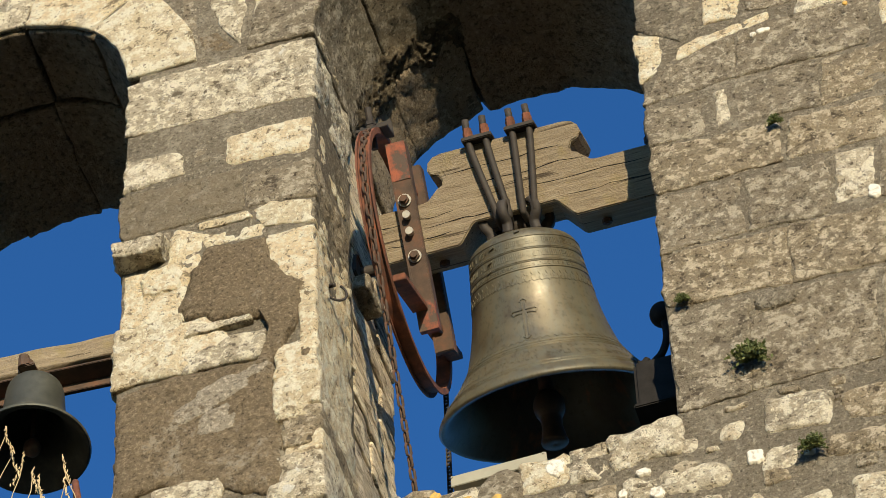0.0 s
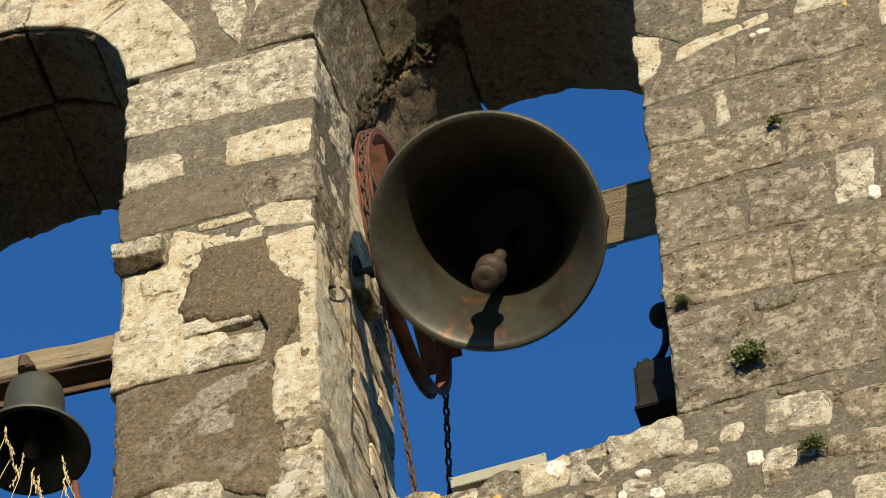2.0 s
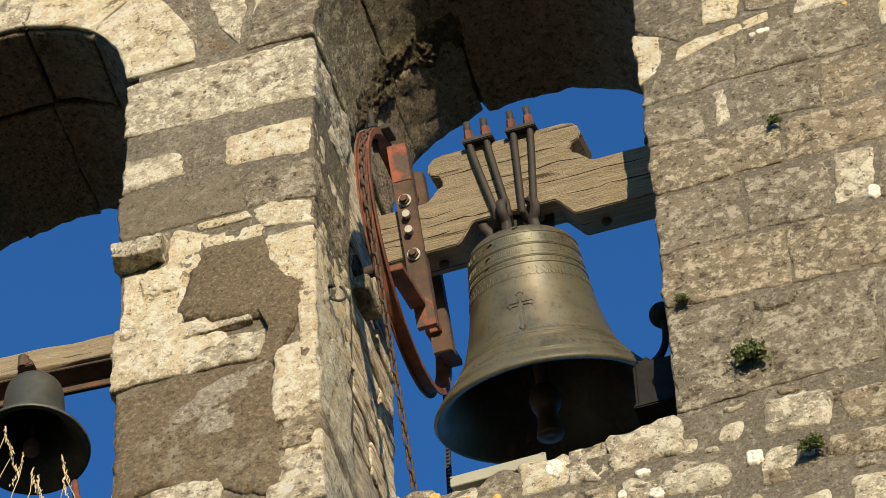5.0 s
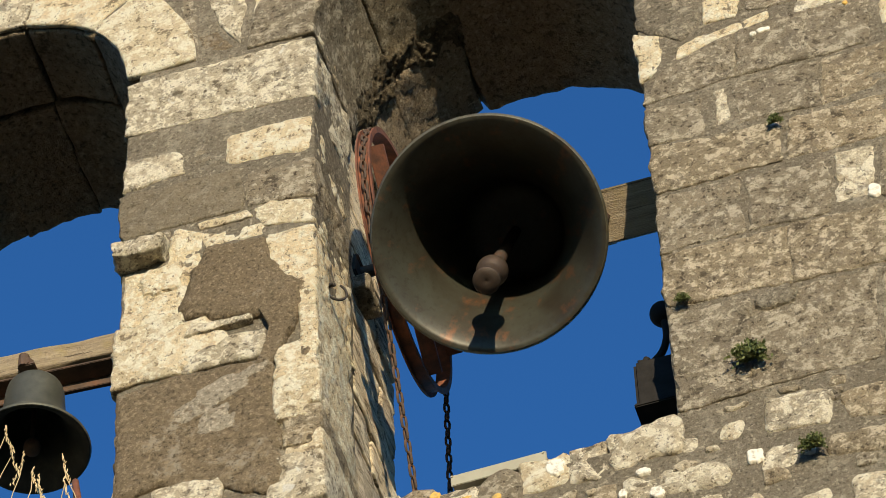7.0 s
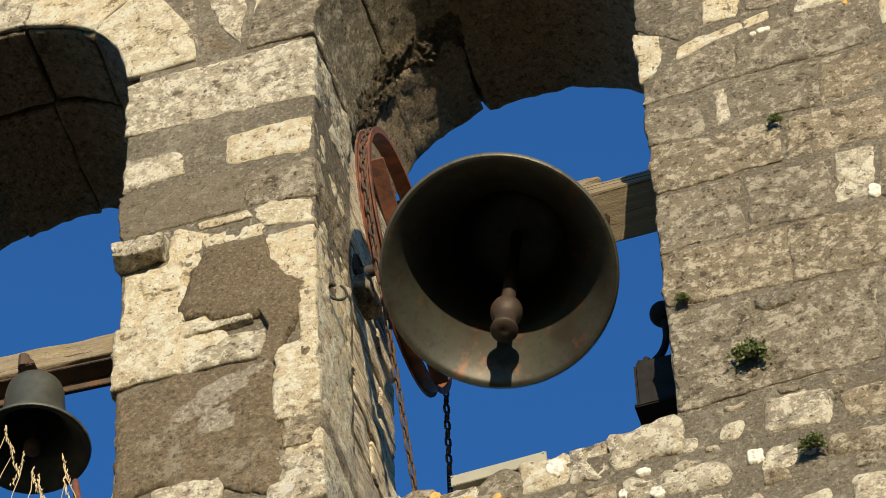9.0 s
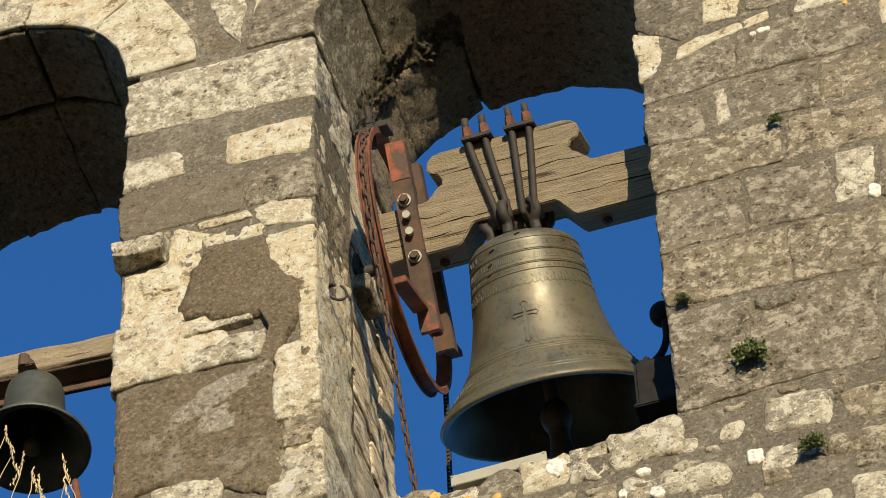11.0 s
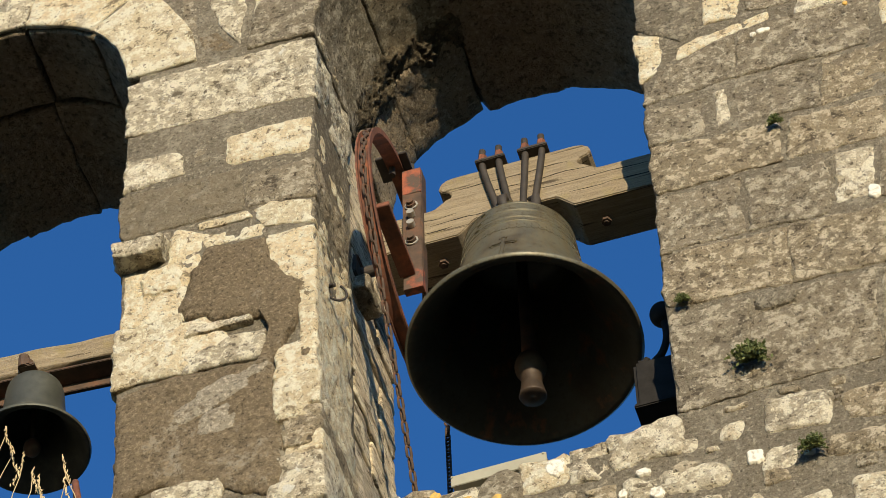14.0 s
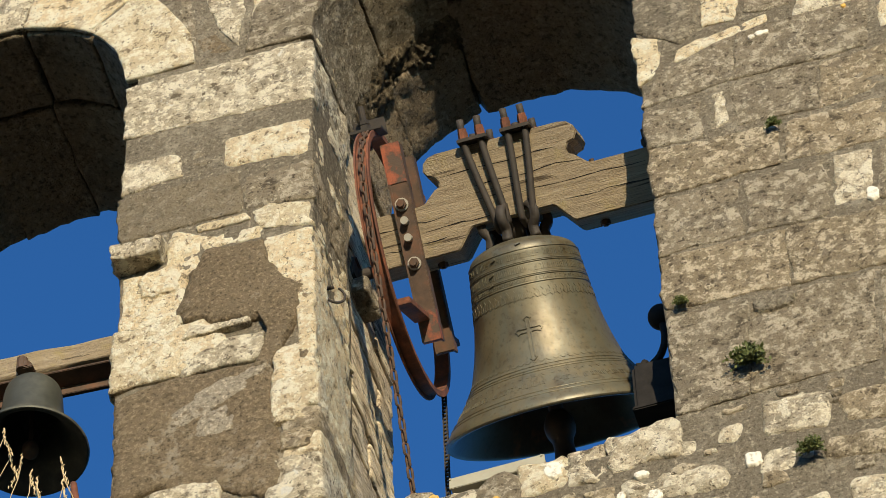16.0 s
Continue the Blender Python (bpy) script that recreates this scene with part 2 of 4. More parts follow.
BLACK = metal_mat("black_paint", [(0.3, (0.016, 0.015, 0.014)), (0.7, (0.03, 0.028, 0.026))], (0.8, 0.95), 0.0, 20.0, 0.2)

BLACK.node_tree.nodes["Principled BSDF"].inputs["Specular IOR Level"].default_value = 0.12


def plant_mat(name, a, b_):
    m, n, l, b = material(name)
    isl = n.new("ShaderNodeNewGeometry").outputs["Random Per Island"]
    l.new(ramp(n, l, isl, [(0.0, a), (1.0, b_)]), b.inputs["Base Color"])
    b.inputs["Roughness"].default_value = 0.7
    return m


FERN = plant_mat("fern_leaf", (0.05, 0.075, 0.018), (0.16, 0.18, 0.05))
STRAW = plant_mat("dry_grass", (0.42, 0.3, 0.14), (0.68, 0.55, 0.32))


def crust_mat(name, a, b_):
    """A flat crust of lichen: one colour with a fine, crinkled relief."""
    m, n, l, b = material(name)
    v = coords(n, l)
    g = noise_tex(n, l, v, 60.0, 6, 0.7)
    l.new(ramp(n, l, g, [(0.36, a), (0.5, b_)]), b.inputs["Base Color"])
    b.inputs["Roughness"].default_value = 0.95
    bump(n, l, b, [(g, 0.5, 0.004)])
    return m


WHITE_CRUST = crust_mat("white_lichen_crust", (0.4, 0.37, 0.29), (0.74, 0.7, 0.6))
LICHEN = crust_mat("orange_lichen", (0.42, 0.3, 0.11), (0.66, 0.41, 0.1))
GROUND = mortar_mat("dry_grass_and_earth", (0.072, 0.06, 0.034), (0.1, 0.082, 0.048), (0.125, 0.105, 0.068))

# ---- mesh helpers ----


def part(name, bm, mat, parent=None, label=""):
    """One mesh object out of a bmesh (or of verts and faces), under a thing or a part."""
    me = bpy.data.meshes.new(name)
    if isinstance(bm, tuple):
        me.from_pydata([tuple(v) for v in bm[0]], [], bm[1])
    else:
        bmesh.ops.recalc_face_normals(bm, faces=bm.faces)
        bm.to_mesh(me)
        bm.free()
    me.materials.append(mat)
    ob = new(name, me)
    if parent:
        ob.parent = parent
    if label:
        ob["label"] = label
    return ob


def smooth(ob):
    for p in ob.data.polygons:
        p.use_smooth = True
    return ob


def empty(name, m):
    ob = new(name)
    ob.empty_display_size = 0.1
    ob.matrix_basis = m
    return ob


def axis_steps(a, b, r, step):
    n = max(1, round((b - a - 2 * r) / step))
    return [a, a + 0.4 * r] + [a + r + (b - a - 2 * r) * i / n for i in range(n + 1)] + [b - 0.4 * r, b]


def grid_box(x0, x1, y0, y1, z0, z1, r, step):
    """Verts, faces and outward directions of a box with rounded edges, cut into a grid."""
    r = min(r, 0.45 * min(x1 - x0, y1 - y0, z1 - z0))
    xs, ys, zs = axis_steps(x0, x1, r, step), axis_steps(y0, y1, r, step), axis_steps(z0, z1, r, step)
    index, verts, outs, faces = {}, [], [], []

    def vert(i, j, k):
        if (i, j, k) not in index:
            p = Vector((xs[i], ys[j], zs[k]))
            c = Vector((min(max(p.x, x0 + r), x1 - r), min(max(p.y, y0 + r), y1 - r), min(max(p.z, z0 + r), z1 - r)))
            d = (p - c).normalized()
            index[(i, j, k)] = len(verts)
            verts.append(c + d * r)
            outs.append(d)
        return index[(i, j, k)]

    nx, ny, nz = len(xs) - 1, len(ys) - 1, len(zs) - 1
    for i in range(nx):
        for k in range(nz):
            faces.append((vert(i, 0, k), vert(i + 1, 0, k), vert(i + 1, 0, k + 1), vert(i, 0, k + 1)))
            faces.append((vert(i, ny, k), vert(i, ny, k + 1), vert(i + 1, ny, k + 1), vert(i + 1, ny, k)))
    for j in range(ny):
        for k in range(nz):
            faces.append((vert(0, j, k), vert(0, j, k + 1), vert(0, j + 1, k + 1), vert(0, j + 1, k)))
            faces.append((vert(nx, j, k), vert(nx, j + 1, k), vert(nx, j + 1, k + 1), vert(nx, j, k + 1)))
    for i in range(nx):
        for j in range(ny):
            faces.append((vert(i, j, 0), vert(i, j + 1, 0), vert(i + 1, j + 1, 0), vert(i + 1, j, 0)))
            faces.append((vert(i, j, nz), vert(i + 1, j, nz), vert(i + 1, j + 1, nz), vert(i, j + 1, nz)))
    return verts, faces, outs


def rough_up(verts, outs, amount):
    """Worn, uneven surfaces: pushes each vertex in and out by noise at three scales."""
    done = []
    for v, d in zip(verts, outs):
        h = noise.noise(v * 4.0) * 0.8 + noise.noise(v * 11.0) * 0.7 + noise.noise(v * 25.0) * 0.6 + noise.noise(v * 52.0) * 0.4
        s = Vector((noise.noise(v * 6 + Vector((9, 0, 0))), 0, noise.noise(v * 6 + Vector((0, 9, 0)))))
        done.append(v + d * h * amount + s * amount * 0.9)
    return done


def stone(parent, x0, x1, y0, y1, z0, z1, mat, rough=0.011, r=0.022, step=0.026, name="stone"):
    verts, faces, outs = grid_box(x0, x1, y0, y1, z0, z1, r, step)
    return smooth(part(name, (rough_up(verts, outs, rough), faces), mat, parent))


def slab(parent, corners, y0, y1, mat, rough=0.009, r=0.016, step=0.018, edge=0.011, name="stone"):
    """A stone whose face has four free corners (from the upper outer one round), uneven and worn."""
    (ax, az), (bx, bz), (cx, cz), (dx, dz) = corners
    w, h = max(0.02, (bx - ax + cx - dx) / 2), max(0.02, (az - dz + bz - cz) / 2)
    verts, faces, outs = grid_box(0, w, y0, y1, 0, h, r, step)
    done = []
    for v in verts:
        u, t = v.x / w, v.z / h
        q = v + Vector((ax * 7.0, 0, az * 7.0))
        u += edge / w * (noise.noise(q * 9) + 0.7 * noise.noise(q * 24) + 0.45 * noise.noise(q * 55))
        t += edge / h * (noise.noise(q * 9 + Vector((5, 0, 3))) + 0.7 * noise.noise(q * 24 + Vector((5, 0, 3))) + 0.45 * noise.noise(q * 55 + Vector((5, 0, 3))))
        done.append(Vector(((dx * (1 - u) + cx * u) * (1 - t) + (ax * (1 - u) + bx * u) * t, v.y, (dz * (1 - u) + cz * u) * (1 - t) + (az * (1 - u) + bz * u) * t)))
    return smooth(part(name, (rough_up(done, outs, rough), faces), mat, parent))


def voussoir(parent, cx, cz, a0, a1, r0, r1, y0, y1, mat, rough=0.012):
    """A wedge of an arch between two angles (degrees) and two radii."""
    mid = (r0 + r1) / 2
    verts, faces, outs = grid_box(radians(a0) * mid, radians(a1) * mid, y0, y1, r0, r1, 0.012, 0.035)
    pts, dirs = [], []
    for v, d in zip(verts, outs):
        a = v.x / mid
        pts.append(Vector((cx + v.z * math.cos(a), v.y, cz + v.z * math.sin(a))))
        dirs.append(Vector((d.z * math.cos(a) - d.x * math.sin(a), d.y, d.z * math.sin(a) + d.x * math.cos(a))))
    faces = [f[::-1] for f in faces]
    return smooth(part("voussoir", (rough_up(pts, dirs, rough), faces), mat, parent))


def patch(parent, cx, cz, w, h, mat, y=-0.004, thick=0.012, seed=1.0, name="plaster_patch", lean=0.0, square=0.6):
    """A smear of mortar or render lying on the wall, with a ragged edge."""
    n, rings = 64, 7
    verts, faces = [Vector((cx, y - thick, cz))], []
    for k in range(1, rings + 1):
        for i in range(n):
            a = 2 * math.pi * i / n
            p = Vector((math.cos(a) * 1.7, math.sin(a) * 1.7, seed))
            q = 1 + 0.34 * noise.noise(p) + 0.12 * noise.noise(p * 3) + 0.05 * noise.noise(p * 8)
            sq = 1 / max(abs(math.cos(a)), abs(math.sin(a))) ** square
            f = k / rings
            x, z = math.cos(a) * w / 2 * q * sq * f, math.sin(a) * h / 2 * q * sq * f
            v = Vector((cx + x, 0, cz + z + lean * x))
            d = thick * (1 - f ** 6) + 0.004 * noise.noise(v * 9) * (1 - f)
            verts.append(Vector((v.x, y - d if k < rings else y + 0.03, v.z)))
    for i in range(n):
        j = (i + 1) % n
        faces.append((0, 1 + j, 1 + i))
        for k in range(rings - 1):
            a, b = 1 + k * n, 1 + (k + 1) * n
            faces.append((a + i, a + j, b + j, b + i))
    return smooth(part(name, (verts, faces), mat, parent))


def render_coat(parent, outline, mat, y=-0.004, thick=0.02, seed=1.0, ragged=0.012):
    """A coat of render left on the wall: an uneven outline about its middle, with a broken edge."""
    corners = [Vector((x, 0, z)) for x, z in outline]
    mid = sum(corners, Vector()) / len(corners)
    rim = []
    for a, b in zip(corners, corners[1:] + corners[:1]):
        m = max(2, int((b - a).length / 0.008))
        for i in range(m):
            p = a.lerp(b, i / m)
            q = Vector((p.x * 14, seed, p.z * 14))
            rim.append(p + (p - mid).normalized() * ragged * (1.2 * noise.noise(q) + 0.7 * noise.noise(q * 3) + 0.4 * noise.noise(q * 8)))
    n, rings = len(rim), 12
    verts, faces = [Vector((mid.x, y - thick, mid.z))], []
    for k in range(1, rings + 1):
        f = 1 - (1 - k / rings) ** 1.6
        for p in rim:
            v = mid.lerp(p, f)
            d = thick * (1 - f ** 14) + 0.006 * noise.noise(v * 7) * (1 - f) + 0.002 * noise.noise(v * 40)
            verts.append(Vector((v.x, y - d if k < rings else y + 0.03, v.z)))
    for i in range(n):
        j = (i + 1) % n
        faces.append((0, 1 + i, 1 + j))
        for k in range(rings - 1):
            a, b = 1 + k * n, 1 + (k + 1) * n
            faces.append((a + i, b + i, b + j, a + j))
    return smooth(part("render_coat", (verts, faces), mat, parent))


def tube(bm, pts, r, n=10, closed=False):
    """A round bar along points, added to a bmesh."""
    pts = [Vector(p) for p in pts]
    rings = []
    m = len(pts)
    ref = None
    for i, p in enumerate(pts):
        a = pts[(i - 1) % m] if (closed or i) else p
        b = pts[(i + 1) % m] if (closed or i < m - 1) else p
        d = (b - a).normalized()
        if ref is None:
            ref = d.orthogonal().normalized()
        ref = (ref - d * ref.dot(d)).normalized()
        s = d.cross(ref)
        rr = r[i] if isinstance(r, (list, tuple)) else r
        rings.append([bm.verts.new(p + (ref * math.cos(2 * math.pi * k / n) + s * math.sin(2 * math.pi * k / n)) * rr) for k in range(n)])
    for i in range(m if closed else m - 1):
        a, b = rings[i], rings[(i + 1) % m]
        for k in range(n):
            bm.faces.new((a[k], a[(k + 1) % n], b[(k + 1) % n], b[k]))
    if not closed:
        bm.faces.new(rings[0][::-1])
        bm.faces.new(rings[-1])
    return bm


def box(bm, x0, x1, y0, y1, z0, z1, bev=0.0):
    g = bmesh.ops.create_cube(bm, size=1)["verts"]
    for v in g:
        v.co = Vector((x0 if v.co.x < 0 else x1, y0 if v.co.y < 0 else y1, z0 if v.co.z < 0 else z1))
    if bev:
        bmesh.ops.bevel(bm, geom=list({e for v in g for e in v.link_edges}), offset=bev, segments=2, affect="EDGES")
    return bm


def lathe(bm, profile, n=96, cx=0.0, cy=0.0, cz=0.0):
    """Turns (radius, height) round the vertical axis."""
    rings = []
    for r, z in profile:
        if r < 1e-5:
            rings.append([bm.verts.new((cx, cy, cz + z))])
        else:
            rings.append([bm.verts.new((cx + r * math.cos(2 * math.pi * k / n), cy + r * math.sin(2 * math.pi * k / n), cz + z)) for k in range(n)])
    for a, b in zip(rings, rings[1:]):
        for k in range(n):
            q = [a[k % len(a)], a[(k + 1) % n % len(a)], b[(k + 1) % n % len(b)], b[k % len(b)]]
            q = list(dict.fromkeys(q))
            if len(q) > 2:
                bm.faces.new(q)
    return bm


def smooth_curve(points, steps=6):
    """Catmull-Rom through 2D points."""
    out = []
    p = [points[0]] + list(points) + [points[-1]]
    for i in range(1, len(p) - 2):
        for s in range(steps):
            t = s / steps
            out.append(tuple(0.5 * (2 * b + (c - a) * t + (2 * a - 5 * b + 4 * c - d) * t * t + (3 * b - a - 3 * c + d) * t ** 3)
                             for a, b, c, d in zip(p[i - 1], p[i], p[i + 1], p[i + 2])))
    return out + [tuple(points[-1])]


# ---- ground and wall ----
bm = bmesh.new()
bmesh.ops.create_grid(bm, x_segments=24, y_segments=24, size=1500)
ground = tagged(part("ground", bm, GROUND), "dark green grass ground below the church", "ground", kind="structure")

DEPTH = 0.88
SILL = 13.3
TOP = 18.2
CORE = 0.045
ARCHES = ((-1.8, 16.0, 0.53), (0.0, 15.98, 0.575))


def wall_core():
    """The wall's mortared heart, with its two arched openings; the stones stand proud of it."""
    xs = {-3.6, 2.6}
    for cx, cz, r in ARCHES:
        xs |= {round(cx + (r + CORE) * math.cos(math.pi * i / 24), 5) for i in range(25)}
    xs |= {x for x in (-3.1, -2.7, -1.0, -0.8, 0.8, 1.1, 1.5, 2.0)}
    xs = sorted(xs)
    bm = bmesh.new()

    def quad(*p):
        bm.faces.new([bm.verts.new(q) for q in p])

    for x0, x1 in zip(xs, xs[1:]):
        hole = next(((cx, cz, r + CORE) for cx, cz, r in ARCHES if cx - r - CORE < (x0 + x1) / 2 < cx + r + CORE), None)
        spans = [(0.0, 0.0, TOP, TOP)]
        if hole:
            cx, cz, r = hole
            arc = [cz + math.sqrt(max(0, r * r - (x - cx) ** 2)) for x in (x0, x1)]
            spans = [(0.0, 0.0, SILL, SILL), (arc[0], arc[1], TOP, TOP)]
        for a0, a1, b0, b1 in spans:
            quad((x0, 0, a0), (x1, 0, a1), (x1, 0, b1), (x0, 0, b0))
            quad((x0, DEPTH, a0), (x0, DEPTH, b0), (x1, DEPTH, b1), (x1, DEPTH, a1))
            quad((x0, 0, a0), (x0, DEPTH, a0), (x1, DEPTH, a1), (x1, 0, a1))
            quad((x0, 0, b0), (x1, 0, b1), (x1, DEPTH, b1), (x0, DEPTH, b0))
    for cx, cz, r in ARCHES:
        for x in (cx - r - CORE, cx + r + CORE):
            quad((x, 0, SILL), (x, DEPTH, SILL), (x, DEPTH, cz), (x, 0, cz))
    for x in (-3.6, 2.6):
        quad((x, 0, 0), (x, DEPTH, 0), (x, DEPTH, TOP), (x, 0, TOP))
    bmesh.ops.remove_doubles(bm, verts=bm.verts, dist=1e-4)
    return bm


wall = tagged(part("wall_gable", wall_core(), MORTAR), "thick limestone bell gable with brown mortar and two arched openings", "wall", kind="structure")

# ---- the swinging bell ----
PIVOT = Vector((0.0, 0.5, 15.202))
swinging_bell = tagged(empty("church_bell", Matrix.Translation(PIVOT)), "swinging bronze church bell on a weathered oak headstock with rusty wheel", "bell")


def bell_profile():
    outer = smooth_curve([(0.0, -0.025), (0.07, -0.03), (0.135, -0.047), (0.176, -0.07), (0.192, -0.098), (0.196, -0.135), (0.204, -0.2), (0.216, -0.29),
                          (0.231, -0.37), (0.253, -0.45), (0.279, -0.52), (0.324, -0.585), (0.362, -0.635), (0.392, -0.672), (0.4, -0.69)], 5)
    inner = smooth_curve([(0.392, -0.697), (0.374, -0.692), (0.344, -0.662), (0.308, -0.612), (0.276, -0.555), (0.245, -0.48), (0.217, -0.39), (0.198, -0.28), (0.185, -0.18),
                          (0.17, -0.12), (0.12, -0.09), (0.0, -0.08)], 5)
    return outer, inner


def bell_radius(z):
    outer, _ = bell_profile()
    return float(np.interp(-z, [-p[1] for p in outer], [p[0] for p in outer]))


outer, inner = bell_profile()
bm = bmesh.new()
lathe(bm, outer + inner[:1])
bell_body = smooth(part("bell", bm, BRONZE, swinging_bell, "golden-brown bronze bell with raised cross and lettering"))
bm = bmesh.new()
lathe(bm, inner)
smooth(part("inside", bm, BRONZE_IN, bell_body, "grey-green patinated inner surface, darkened for shade"))


def ring_band(z, half, proud):
    r0 = bell_radius(z)
    bm = bmesh.new()
    pr = [(bell_radius(z + half) - 0.002, z + half), (r0 + proud, z + half * 0.5), (r0 + proud, z - half * 0.5), (bell_radius(z - half) - 0.002, z - half)]
    return lathe(bm, pr)


for z in (-0.1, -0.145, -0.15, -0.195, -0.2, -0.225, -0.528, -0.54, -0.549, -0.632, -0.645):
    smooth(part("moulding", ring_band(z, 0.0035, 0.0022), BRONZE, bell_body))


def on_bell(bm, ang, z, w, h, proud=0.0014, turn=0.0):
    """A small raised bar on the bell's skin at an angle (0 faces the square) and height."""
    r = bell_radius(z)
    a = radians(ang - 90)
    slope = (bell_radius(z - 0.01) - bell_radius(z + 0.01)) / 0.02
    n = Vector((math.cos(a), math.sin(a), slope)).normalized()
    s = Vector((-math.sin(a), math.cos(a), 0))
    u = n.cross(s)
    c, d = math.cos(turn), math.sin(turn)
    s, u = s * c + u * d, u * c - s * d
    o = Vector((r * math.cos(a), r * math.sin(a), z))
    vs = [bm.verts.new(o + s * i * w / 2 + u * j * h / 2 + n * k) for k in (-0.004, proud) for i, j in ((-1, -1), (1, -1), (1, 1), (-1, 1))]
    for f in ((4, 5, 6, 7), (0, 1, 5, 4), (1, 2, 6, 5), (2, 3, 7, 6), (3, 0, 4, 7)):
        bm.faces.new([vs[i] for i in f])


def lettering(z, size, seed, gap=0.14):
    """Cast writing that cannot be read: a row of small upright and level bars."""
    rnd = random.Random(seed)
    bm = bmesh.new()
    r = bell_radius(z)
    step = math.degrees(size * 0.72 / r)
    a = -180.0
    while a < 180:
        if rnd.random() > gap:
            on_bell(bm, a - step * 0.25, z, size * 0.17, size)
            if rnd.random() < 0.65:
                on_bell(bm, a + step * 0.2, z, size * 0.17, size)
            on_bell(bm, a, z + size * rnd.choice((-0.43, 0, 0.43)), size * 0.5, size * 0.14)
        a += step
    return bm


for i, (z, size) in enumerate(((-0.122, 0.02), (-0.172, 0.022), (-0.212, 0.013), (-0.6, 0.02))):
    tagged(part("lettering", lettering(z, size, i + 3), BRONZE, bell_body), kind="stuff")
bm = bmesh.new()
for k in range(52):
    a = k * 360 / 52
    for dz, tr in ((-0.25, 0.5), (-0.262, -0.5), (-0.274, 0.7)):
        on_bell(bm, a, dz, 0.008, 0.015, 0.0018, tr)
    on_bell(bm, a + 3.4, -0.268, 0.006, 0.018, 0.0018, 0)
tagged(part("leaf_frieze", bm, BRONZE, bell_body, "cast frieze of hanging leaves"), kind="stuff")
bm = bmesh.new()
for k in range(70):
    a = k * 360 / 70
    on_bell(bm, a, -0.512, 0.005, 0.013, 0.0014, 0.7)
    on_bell(bm, a + 2.0, -0.512, 0.005, 0.011, 0.0014, -0.7)
    on_bell(bm, a, -0.568, 0.005, 0.01, 0.0012, 0.6)
tagged(part("lower_frieze", bm, BRONZE, bell_body, "cast frieze along the lower rim"), kind="stuff")
bm = bmesh.new()
CROSS_A = 0.5


def cross_line(points, w):
    """A thin raised line over the bell's skin through (sideways, height) points."""
    points = [(x * 0.87, -0.39 + (z + 0.36) * (0.765 if z > -0.36 else 0.93)) for x, z in points]
    for (x0, z0), (x1, z1) in zip(points, points[1:]):
        n = max(1, round(math.hypot(x1 - x0, z1 - z0) / 0.008))
        for k in range(n):
            f = (k + 0.5) / n
            x, z = x0 + (x1 - x0) * f, z0 + (z1 - z0) * f
            ln = math.hypot(x1 - x0, z1 - z0) / n + 0.001
            on_bell(bm, CROSS_A + math.degrees(x / bell_radius(z)), z, w, ln, 0.0035, math.atan2(-(x1 - x0), z1 - z0))


H = 0.0075
cross_line([(H, -0.352), (H, -0.312), (0.014, -0.304), (0.007, -0.3), (0, -0.292), (-0.007, -0.3), (-0.014, -0.304), (-H, -0.312), (-H, -0.352), (-0.036, -0.352), (-0.044, -0.346), (-0.046, -0.353),
            (-0.053, -0.36), (-0.046, -0.367), (-0.044, -0.374), (-0.036, -0.368), (-H, -0.368), (-H, -0.466), (-0.014, -0.474), (-0.007, -0.479), (0, -0.487), (0.007, -0.479), (0.014, -0.474),
            (H, -0.466), (H, -0.368), (0.036, -0.368), (0.044, -0.374), (0.046, -0.367), (0.053, -0.36), (0.046, -0.353), (0.044, -0.346), (0.036, -0.352), (H, -0.352)], 0.004)
part("cross", bm, BRONZE, bell_body, "raised cross with budded ends")
for a, z in ((-23, -0.115), (-27, -0.165), (-29, -0.2), (6, -0.08)):
    bm = bmesh.new()
    on_bell(bm, a, z, 0.018, 0.007, 0.006, 0.3)
    part("sprue", bm, BRONZE, bell_body)

# crown loops between the bell's head and the headstock
for k in range(6):
    a = radians(60 * k + 18)
    c, s = math.cos(a), math.sin(a)
    bm = bmesh.new()
    pts = smooth_curve([(0.10, -0.04), (0.095, 0.0), (0.115, 0.03), (0.112, 0.065), (0.075, 0.085), (0.035, 0.075), (0.015, 0.05)], 4)
    tube(bm, [(r * c, r * s, z) for r, z in pts], [0.024 - 0.006 * i / len(pts) for i in range(len(pts))], 4)
    smooth(part("crown_loop", bm, IRON, swinging_bell))
bm = bmesh.new()
lathe(bm, [(0.0, 0.075), (0.035, 0.075), (0.035, -0.02), (0.0, -0.02)], 16)
smooth(part("crown_post", bm, IRON, swinging_bell))


